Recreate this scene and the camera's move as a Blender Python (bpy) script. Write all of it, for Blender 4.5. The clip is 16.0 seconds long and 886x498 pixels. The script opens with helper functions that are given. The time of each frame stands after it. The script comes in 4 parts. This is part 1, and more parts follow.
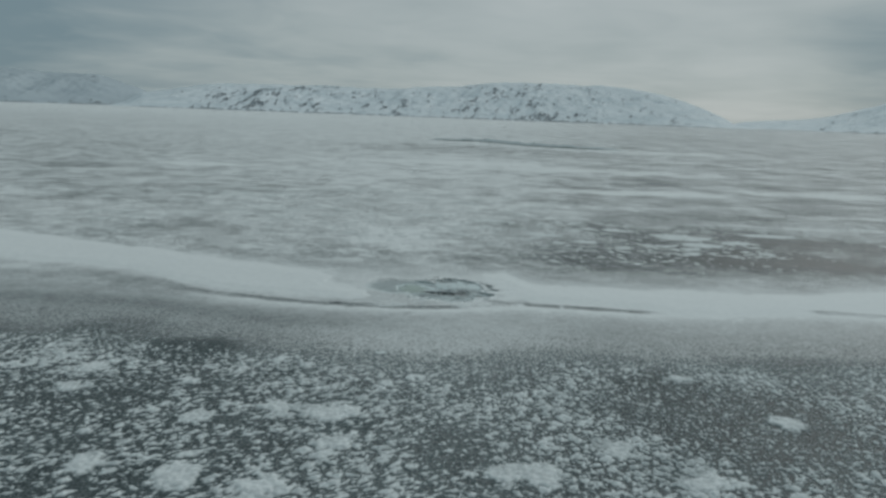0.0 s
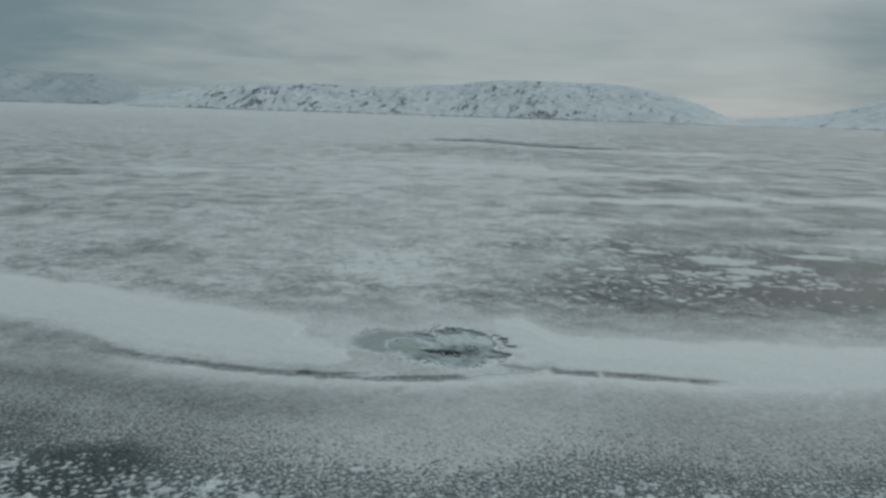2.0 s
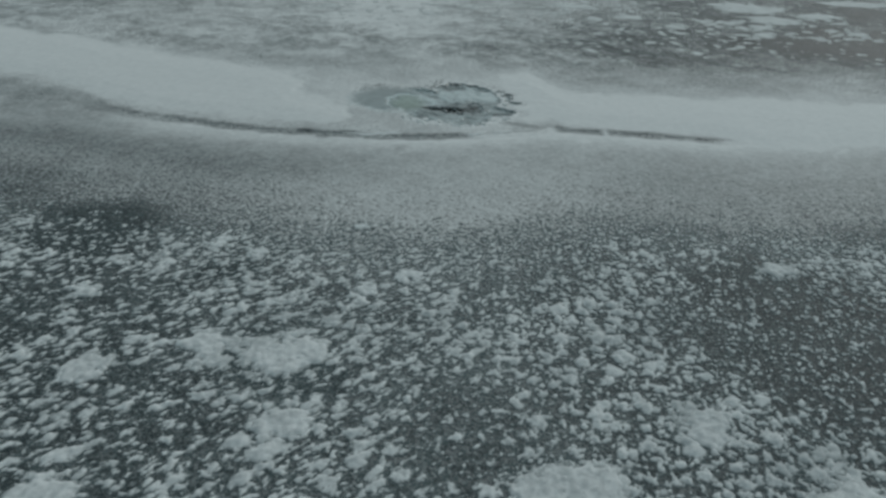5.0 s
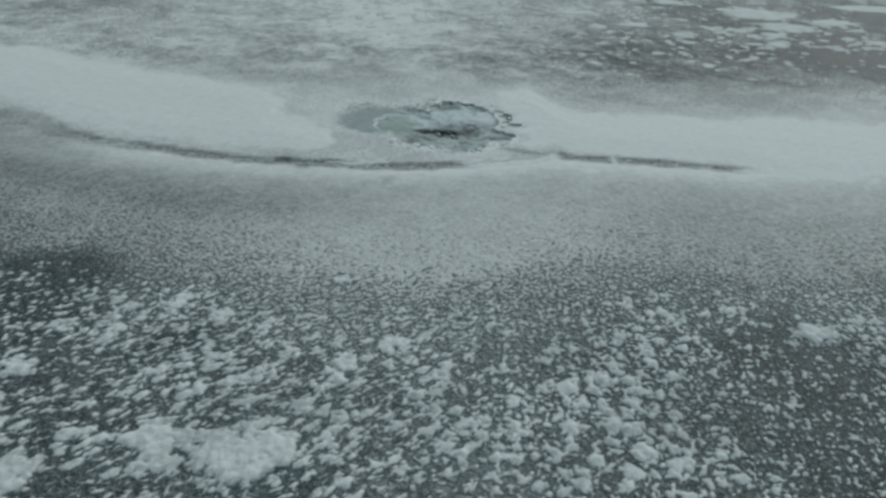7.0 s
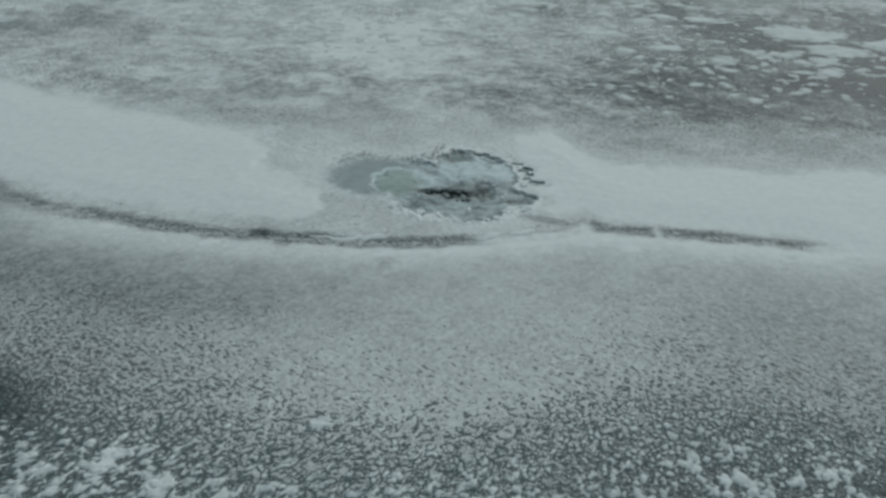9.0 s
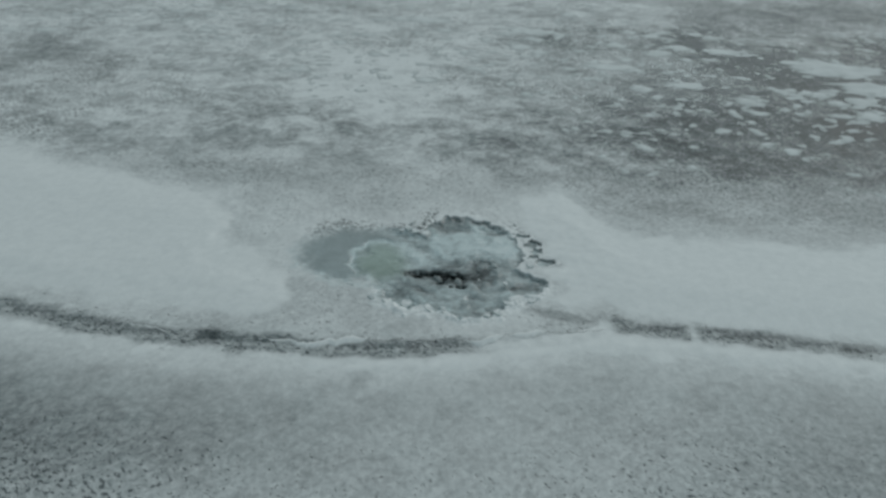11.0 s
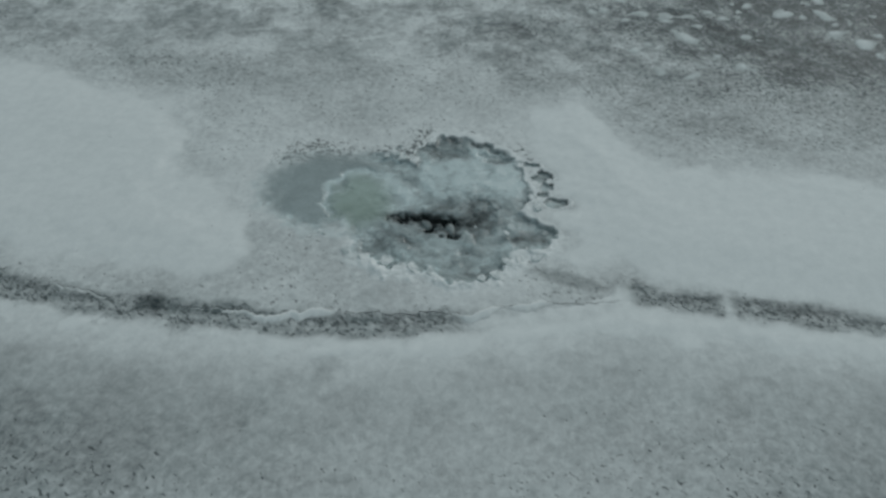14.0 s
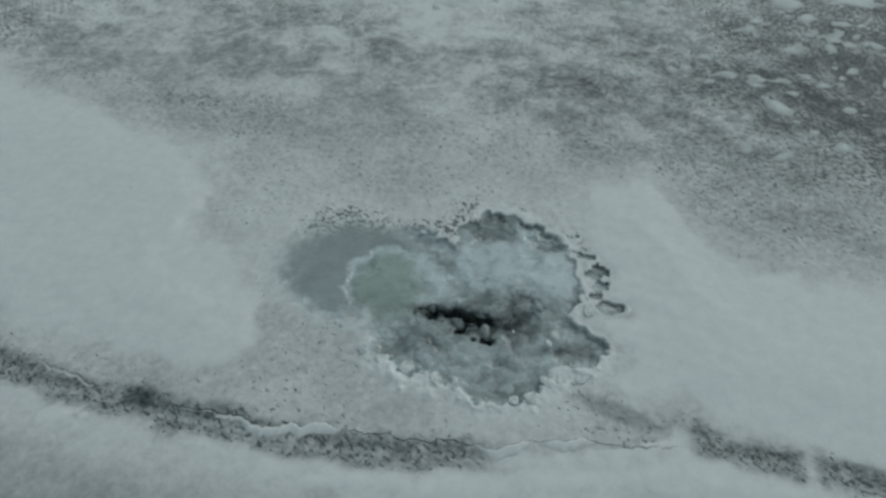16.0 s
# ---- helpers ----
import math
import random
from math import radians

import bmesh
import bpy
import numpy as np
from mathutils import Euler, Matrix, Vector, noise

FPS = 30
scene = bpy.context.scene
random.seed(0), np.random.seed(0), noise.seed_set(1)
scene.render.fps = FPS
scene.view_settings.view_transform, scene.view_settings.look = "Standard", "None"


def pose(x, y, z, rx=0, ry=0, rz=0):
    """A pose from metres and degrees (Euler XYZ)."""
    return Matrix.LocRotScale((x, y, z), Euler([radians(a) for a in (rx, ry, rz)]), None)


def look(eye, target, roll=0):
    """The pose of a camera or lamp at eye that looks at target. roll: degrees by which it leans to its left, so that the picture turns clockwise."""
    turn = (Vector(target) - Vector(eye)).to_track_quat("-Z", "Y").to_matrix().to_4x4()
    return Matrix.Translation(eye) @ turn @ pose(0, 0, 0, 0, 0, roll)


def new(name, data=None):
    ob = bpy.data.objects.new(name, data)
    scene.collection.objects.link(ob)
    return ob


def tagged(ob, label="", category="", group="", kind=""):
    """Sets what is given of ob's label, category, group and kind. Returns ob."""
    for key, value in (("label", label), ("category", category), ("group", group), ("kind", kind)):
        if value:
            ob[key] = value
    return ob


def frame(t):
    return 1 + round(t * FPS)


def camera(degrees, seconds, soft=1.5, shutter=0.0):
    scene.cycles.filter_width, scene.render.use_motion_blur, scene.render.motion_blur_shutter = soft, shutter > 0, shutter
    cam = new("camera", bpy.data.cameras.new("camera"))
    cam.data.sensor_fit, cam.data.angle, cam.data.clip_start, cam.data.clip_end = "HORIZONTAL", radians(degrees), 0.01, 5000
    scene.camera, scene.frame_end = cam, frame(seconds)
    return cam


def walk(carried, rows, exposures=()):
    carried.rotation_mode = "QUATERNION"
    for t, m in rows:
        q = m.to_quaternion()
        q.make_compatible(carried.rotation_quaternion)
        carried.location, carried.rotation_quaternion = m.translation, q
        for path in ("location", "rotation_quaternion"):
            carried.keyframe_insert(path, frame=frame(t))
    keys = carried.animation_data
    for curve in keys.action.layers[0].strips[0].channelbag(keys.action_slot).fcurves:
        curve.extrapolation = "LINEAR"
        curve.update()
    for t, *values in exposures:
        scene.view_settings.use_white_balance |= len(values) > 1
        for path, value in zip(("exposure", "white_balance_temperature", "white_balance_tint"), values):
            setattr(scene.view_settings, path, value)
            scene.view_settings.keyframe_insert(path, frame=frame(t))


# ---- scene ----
cam = camera(67.29, 16.0, soft=2.9)
PATH = [
    (0, (-0.186, -23.498, 6.300), (-0.188, -13.694, 4.333), 2.23),
    (0.5, (-0.194, -22.700, 6.313), (-0.192, -12.897, 4.342), 2.25),
    (1, (-0.241, -21.096, 6.386), (-0.233, -11.294, 4.410), 2.18),
    (1.5, (-0.285, -19.150, 6.467), (-0.284, -9.346, 4.496), 2.06),
    (2, (-0.305, -17.924, 6.567), (-0.299, -8.124, 4.573), 2.01),
    (2.5, (-0.291, -17.650, 6.605), (-0.282, -7.922, 4.287), 2.03),
    (3, (-0.268, -17.543, 6.631), (-0.253, -7.963, 3.763), 1.99),
    (3.5, (-0.263, -17.535, 6.720), (-0.243, -7.997, 3.716), 2.03),
    (4, (-0.243, -17.586, 6.725), (-0.216, -8.076, 3.634), 2.03),
    (4.5, (-0.243, -17.655, 6.605), (-0.195, -8.523, 2.530), 2.06),
    (4.7, (-0.229, -17.664, 6.595), (-0.180, -8.855, 1.862), 2.13),
    (5.05, (-0.226, -17.621, 6.598), (-0.176, -9.217, 1.179), 2.13),
    (5.5, (-0.213, -17.439, 6.610), (-0.157, -9.059, 1.154), 2.14),
    (6.1, (-0.180, -16.975, 6.640), (-0.117, -8.595, 1.184), 2.14),
    (6.8, (-0.117, -16.114, 6.696), (-0.046, -7.734, 1.240), 2.15),
    (7, (-0.144, -15.809, 6.671), (-0.054, -7.421, 1.227), 2.15),
    (7.5, (-0.170, -15.047, 6.679), (-0.086, -6.661, 1.231), 2.14),
    (8, (-0.146, -14.267, 6.714), (-0.129, -5.886, 1.258), 1.94),
    (8.5, (-0.196, -13.439, 6.747), (-0.187, -5.074, 1.267), 2.07),
    (9, (-0.194, -12.631, 6.774), (-0.226, -4.270, 1.288), 1.99),
    (9.5, (-0.190, -11.857, 6.819), (-0.237, -3.514, 1.306), 2.04),
    (9.7, (-0.184, -11.562, 6.822), (-0.237, -3.220, 1.308), 2.06),
    (10.75, (-0.079, -10.185, 6.779), (-0.148, -1.719, 1.457), 2.14),
    (11.8, (0.025, -9.187, 6.735), (-0.058, -0.913, 1.119), 2.21),
    (12, (0.073, -9.014, 6.738), (-0.054, -0.814, 1.016), 1.98),
    (12.5, (0.108, -8.603, 6.768), (-0.056, -0.549, 0.843), 1.99),
    (13, (0.161, -8.212, 6.757), (-0.028, -0.631, 0.237), 1.94),
    (13.5, (0.216, -7.782, 6.824), (0.029, -0.784, -0.317), 2.07),
    (14, (0.260, -7.385, 6.838), (0.055, -0.377, -0.293), 2.19),
    (14.5, (0.289, -6.990, 6.867), (-0.069, 0.012, -0.263), 2.22),
    (15, (0.317, -6.418, 6.892), (-0.406, 0.574, -0.220), 2.29),
    (15.5, (0.367, -6.006, 6.885), (-0.612, 0.967, -0.216), 2.04),
    (16, (0.398, -5.580, 6.864), (-0.679, 1.375, -0.240), 1.83),
]
walk(cam, [(t, look(eye, target, roll)) for t, eye, target, roll in PATH],
     ((0, 0.03), (2, -0.05), (3, -0.14), (4.5, -0.19), (5.8, -0.02), (7, 0.13), (9.5, 0.08), (12, -0.05), (14, -0.09), (16, -0.10)))

# ---- light ----
SUN_AZ, SUN_EL = 38.0, 34.0

world = bpy.data.worlds.new("overcast_sky")
scene.world = world
world.use_nodes = True
wt = world.node_tree
wt.nodes.clear()


def wnode(kind, **values):
    n = wt.nodes.new(kind)
    for key, value in values.items():
        n.inputs[key].default_value = value
    return n


w_out, w_bg = wnode("ShaderNodeOutputWorld"), wnode("ShaderNodeBackground", Strength=1.0)
w_sky = wnode("ShaderNodeTexSky")
w_sky.sky_type, w_sky.sun_disc = "NISHITA", False
w_sky.sun_elevation, w_sky.sun_rotation = radians(SUN_EL), radians(SUN_AZ)
w_co = wnode("ShaderNodeTexCoord")
w_sep = wnode("ShaderNodeSeparateXYZ")
wt.links.new(w_co.outputs["Generated"], w_sep.inputs[0])


def wmath(op, a, b=None, clamp=False):
    n = wt.nodes.new("ShaderNodeMath")
    n.operation, n.use_clamp = op, clamp
    for slot, value in ((0, a), (1, b)):
        if value is None:
            continue
        if isinstance(value, (int, float)):
            n.inputs[slot].default_value = value
        else:
            wt.links.new(value, n.inputs[slot])
    return n.outputs[0]


# the cloud sheet is seen at a flat angle: its pattern lies on a plane overhead
w_up = wmath("ADD", wmath("MAXIMUM", w_sep.outputs[2], 0.0), 0.10)
w_plane = wnode("ShaderNodeCombineXYZ")
wt.links.new(wmath("DIVIDE", w_sep.outputs[0], w_up), w_plane.inputs[0])
wt.links.new(wmath("DIVIDE", w_sep.outputs[1], w_up), w_plane.inputs[1])
w_big = wnode("ShaderNodeTexNoise", Scale=0.42, Detail=4.0, Roughness=0.5, Distortion=0.4)
w_fine = wnode("ShaderNodeTexNoise", Scale=1.5, Detail=6.0, Roughness=0.55, Distortion=0.6)
for n in (w_big, w_fine):
    wt.links.new(w_plane.outputs[0], n.inputs["Vector"])
# brighter towards the veiled sun, low in the sky
w_dot = wnode("ShaderNodeVectorMath")
w_dot.operation = "DOT_PRODUCT"
w_dot.inputs[1].default_value = (math.sin(radians(20)) * 0.97, math.cos(radians(20)) * 0.97, 0.24)
wt.links.new(w_co.outputs["Generated"], w_dot.inputs[0])
w_glow = wmath("POWER", wmath("MAXIMUM", w_dot.outputs["Value"], 0.0), 5.0)
w_tone = wmath("ADD", wmath("SUBTRACT", wmath("MULTIPLY", w_glow, 0.34), 0.13),
               wmath("ADD", wmath("MULTIPLY", w_big.outputs["Fac"], 0.75), wmath("MULTIPLY", w_fine.outputs["Fac"], 0.32)))
for az, el, sharp, much in ((32, 3.6, 260.0, 0.32), (-34, 5.0, 90.0, 0.16)):
    w_gap = wnode("ShaderNodeVectorMath")
    w_gap.operation = "DOT_PRODUCT"
    w_gap.inputs[1].default_value = (math.sin(radians(az)) * math.cos(radians(el)), math.cos(radians(az)) * math.cos(radians(el)), math.sin(radians(el)))
    wt.links.new(w_co.outputs["Generated"], w_gap.inputs[0])
    w_tone = wmath("SUBTRACT", w_tone, wmath("MULTIPLY", wmath("POWER", wmath("MAXIMUM", w_gap.outputs["Value"], 0.0), sharp), much))
w_ramp = wnode("ShaderNodeValToRGB")
w_ramp.color_ramp.elements[0].position, w_ramp.color_ramp.elements[0].color = 0.26, (0.165, 0.235, 0.268, 1)
w_ramp.color_ramp.elements[1].position, w_ramp.color_ramp.elements[1].color = 0.90, (0.438, 0.486, 0.491, 1)
w_mid = w_ramp.color_ramp.elements.new(0.58)
w_mid.color = (0.328, 0.385, 0.394, 1)
wt.links.new(w_tone, w_ramp.inputs[0])
w_thin = wnode("ShaderNodeMixRGB")
w_thin.inputs[0].default_value = 0.93
w_dim = wnode("ShaderNodeMixRGB")
w_dim.blend_type = "MULTIPLY"
w_dim.inputs[0].default_value = 1.0
w_dim.inputs[2].default_value = (0.05, 0.05, 0.05, 1)
wt.links.new(w_sky.outputs[0], w_dim.inputs[1])
wt.links.new(w_dim.outputs[0], w_thin.inputs[1])
wt.links.new(w_ramp.outputs[0], w_thin.inputs[2])
wt.links.new(w_thin.outputs[0], w_bg.inputs[0])
wt.links.new(w_bg.outputs[0], w_out.inputs[0])

sun = new("sun", bpy.data.lights.new("sun", "SUN"))
sun.data.energy, sun.data.angle, sun.data.color = 0.95, radians(30), (0.98, 0.98, 0.955)
sun.matrix_world = look((math.sin(radians(SUN_AZ)) * math.cos(radians(SUN_EL)) * 60,
                         math.cos(radians(SUN_AZ)) * math.cos(radians(SUN_EL)) * 60, math.sin(radians(SUN_EL)) * 60), (0, 0, 0))

# ---- fields of noise ----


def hashed(ix, iy, s):
    h = (ix.astype(np.int64) * 374761393 + iy.astype(np.int64) * 668265263 + s * 974711 + 12345) & 0xFFFFFFFF
    h = ((h ^ (h >> 13)) * 1274126177) & 0xFFFFFFFF
    h = ((h ^ (h >> 16)) * 2246822519) & 0xFFFFFFFF
    return ((h ^ (h >> 15)) & 0xFFFFFF) / float(0x1000000)


def vnoise(x, y, s=0):
    ix, iy = np.floor(x), np.floor(y)
    fx, fy = x - ix, y - iy
    fx, fy = fx * fx * (3 - 2 * fx), fy * fy * (3 - 2 * fy)
    a, b = hashed(ix, iy, s), hashed(ix + 1, iy, s)
    c, d = hashed(ix, iy + 1, s), hashed(ix + 1, iy + 1, s)
    return (a + (b - a) * fx) * (1 - fy) + (c + (d - c) * fx) * fy


def fbm(x, y, octaves=4, s=0, gain=0.5):
    total, amp, norm = 0.0, 1.0, 0.0
    for k in range(octaves):
        c, n = math.cos(0.6 * k), math.sin(0.6 * k)
        total = total + amp * vnoise((x * c - y * n) * 2**k + 17.3 * k, (x * n + y * c) * 2**k - 9.1 * k, s + k)
        norm, amp = norm + amp, amp * gain
    return total / norm


def step(lo, hi, v):
    t = np.clip((v - lo) / (hi - lo), 0, 1)
    return t * t * (3 - 2 * t)


def blob(x, y, cx, cy, rx, ry, turn=0.0):
    """1 in the middle of an ellipse, 0 on its edge, below that outside."""
    c, s = math.cos(radians(turn)), math.sin(radians(turn))
    u, v = (x - cx) * c + (y - cy) * s, -(x - cx) * s + (y - cy) * c
    return 1 - np.sqrt((u / rx) ** 2 + (v / ry) ** 2)


def domes(x, y, size, s, small=0.3, large=0.62):
    """Rounded lumps, one in each jittered cell of that size: 1 on a large lump's top, below 0 between them."""
    x, y = x / size, y / size
    ix, iy = np.floor(x), np.floor(y)
    best = np.full(np.shape(x), -1.0)
    for dx in (-1, 0, 1):
        for dy in (-1, 0, 1):
            jx, jy = ix + dx, iy + dy
            r = small + (large - small) * hashed(jx, jy, s + 2) ** 1.5
            d = np.hypot(jx + 0.15 + 0.7 * hashed(jx, jy, s) - x, jy + 0.15 + 0.7 * hashed(jx, jy, s + 1) - y)
            best = np.maximum(best, (r - d) / large)
    return best


# ---- the plan of the ice: the crack, the drifts, the pool ----
CRACK = ((-40, 1.5), (-17, -0.6), (-12.5, -0.5), (-9.7, -0.75), (-8.3, -1.25), (-6.4, -1.68), (-4.7, -1.98), (-3.3, -2.08), (-1.8, -2.16),
         (-0.7, -2.11), (0.5, -1.93), (1.9, -1.55), (2.7, -1.25), (3.1, -1.34), (4.0, -1.38), (6.85, -1.74), (9.5, -1.5), (12.7, -0.9), (15.2, -1.15), (40, -2.0))
UPPER = ((-60, 17), (-22, 8.8), (-12.2, 5.3), (-9.9, 4.35), (-7.1, 3.55), (-5.1, 2.65), (-4.6, 2.0), (-4.45, 1.3), (-3.1, -0.1), (-2.4, -0.8))
LOWER = ((-60, 6), (-17, 2.3), (-13.5, 1.75), (-11.7, 1.15), (-9.4, -0.2), (-8.3, -0.85), (-6.4, -1.38), (-3.6, -1.52), (-2.9, -1.32), (-2.4, -0.8))


def along(x, line):
    px, py = zip(*line)
    return np.interp(x, px, py)


def crack_y(x):
    return along(x, CRACK) + 0.10 * (vnoise(x * 1.7, x * 0 + 3.3, 5) - 0.5) + 0.05 * (vnoise(x * 6, x * 0 + 1.3, 6) - 0.5)


# the broken edge of the pool, round its middle, and the wet lobe that leaks out of it
POOL_MID = (0.0, 0.3)
POOL_EDGE = ((1.74, -0.15), (1.63, -0.48), (1.22, -0.62), (1.0, -0.82), (0.92, -1.02), (0.37, -1.25), (-0.13, -1.14), (-0.5, -1.1), (-0.85, -1.02), (-1.15, -0.92), (-1.3, -0.65), (-1.5, -0.42),
             (-1.8, 0.0), (-1.78, 0.5), (-1.5, 1.0), (-1.1, 1.2), (-0.8, 1.25), (-0.52, 1.28), (-0.42, 1.75), (-0.2, 2.02), (0.15, 2.08), (0.5, 2.02), (0.85, 1.88), (1.1, 1.66), (1.15, 1.48), (1.3, 1.36),
             (1.28, 1.15), (1.42, 0.98), (1.36, 0.75), (1.46, 0.58), (1.3, 0.40), (1.22, 0.26), (1.48, 0.08))


def pool_in(x, y):
    """Above 0 inside the open pool round the breathing hole."""
    wx = x + 0.14 * (fbm(x * 2.6, y * 2.6, 3, 40) - 0.5) + 0.10 * (fbm(x * 9, y * 9, 3, 42) - 0.5)
    wy = y + 0.14 * (fbm(x * 2.6, y * 2.6, 3, 44) - 0.5) + 0.10 * (fbm(x * 9, y * 9, 3, 46) - 0.5)
    turns, reach = zip(*((math.degrees(math.atan2(py - POOL_MID[1], px)), math.hypot(px, py - POOL_MID[1])) for px, py in POOL_EDGE))
    r = np.hypot(wx - POOL_MID[0], wy - POOL_MID[1])
    main = (np.interp(np.degrees(np.arctan2(wy - POOL_MID[1], wx - POOL_MID[0])), turns, reach, period=360) - r) / 1.6
    main = main + 0.05 * domes(x, y, 0.2, 60) + 0.16 * (fbm(x * 6, y * 6, 3, 48) - 0.5)
    # torn bits beyond the eastern edge
    bits = 0.7 * np.maximum.reduce([blob(wx, wy, *chip) for chip in ((1.42, 1.40, 0.17, 0.11, -20), (1.66, 1.15, 0.15, 0.11, -30), (1.52, 1.02, 0.12, 0.10), (1.62, 0.84, 0.15, 0.11, 15),
                                                             (1.78, 0.48, 0.22, 0.13, -8), (1.56, 0.66, 0.11, 0.08), (1.26, 1.78, 0.06, 0.04), (1.75, 0.95, 0.06, 0.04))])
    wet = np.maximum(blob(wx, wy, -1.80, 0.50, 1.10, 0.94, 4) * 0.9, 0.6 * blob(wx, wy, -1.15, 1.12, 0.62, 0.42, 6)) + 0.10 * (fbm(x * 8, y * 8, 3, 52) - 0.5)
    return np.maximum.reduce([main, wet, 0.4 * bits])


def drift_sides(x, y):
    """How far a place lies inside each of the three drifts; below 0 outside."""
    wx = x + 0.9 * (fbm(x * 0.9, y * 0.9, 4, 100) - 0.5) + 0.25 * (fbm(x * 4, y * 4, 3, 107) - 0.5)
    wy = y + 0.7 * (fbm(x * 0.9, y * 0.9, 4, 104) - 0.5) + 0.20 * (fbm(x * 4, y * 4, 3, 111) - 0.5)
    left = np.minimum.reduce([wy - along(wx, LOWER), (along(wx, UPPER) - wy) * 0.8, (-2.35 - wx) * 0.6])
    top = np.interp(wx, (1.2, 1.7, 2.3, 2.8, 3.4, 5.5, 7.5, 13.7, 19, 60), (2.7, 3.1, 3.3, 2.65, 1.9, 1.6, 1.65, 1.7, 3.2, 8))
    bottom = along(x, CRACK) + np.interp(x, (0, 2.6, 3, 6.9, 8, 60), (0.5, 0.5, 0.2, 0.17, -0.6, -0.6)) + 0.15 * (wy - y)
    west = np.interp(wy, (-1.2, -0.7, 0.4, 1.3, 1.9, 2.8), (2.5, 1.5, 1.6, 1.4, 1.25, 1.2))
    right = np.minimum.reduce([y - bottom, (top - wy) * 0.6, (wx - west) * 0.8])
    right = np.minimum(right, -0.04 - pool_in(x, y) * 0.9)
    under = along(x, CRACK) - y + 0.25 * (wy - y) - 0.17 * (1 - step(7, 8, x))
    wide = np.interp(x, (-12, -9, -6, -2, 0, 3, 7, 14), (-0.6, -0.1, 0.5, 0.45, 0.55, 0.85, 0.6, 0.5))
    under = np.minimum(under, (along(x, CRACK) - y) * -1 + wide + 0.8 * (wy - y) + 0.8 * (fbm(x * 1.6 + y * 1.1, y * 3.4 - x * 2.0, 5, 115, 0.6) - 0.5))
    return left, right, under


def bands(x, y):
    """The sunken speckled bands beside the crack, and the wide grey stretch into which they open."""
    wide = 0.29 + 0.86 * step(-8, -13, x)
    rag = 1.0 * (fbm(x * 2.2, y * 2.2, 3, 24) - 0.5)
    band = step(1.05, 0.45, np.abs(y - along(x, CRACK) + 0.03 - 0.75 * step(-8, -13, x)) / wide + rag)
    return band * np.interp(x, (-22, -12, -8, -6, 0.2, 0.8, 2.6, 2.75, 3.85, 3.9, 4.0, 4.05, 6.6, 7.0, 12.4, 13, 16, 19),
                            (0.38, 0.38, 0.7, 1, 1, 0, 0, 1, 1, 0.2, 0.2, 1, 0.9, 0, 0, 0.8, 0.7, 0))


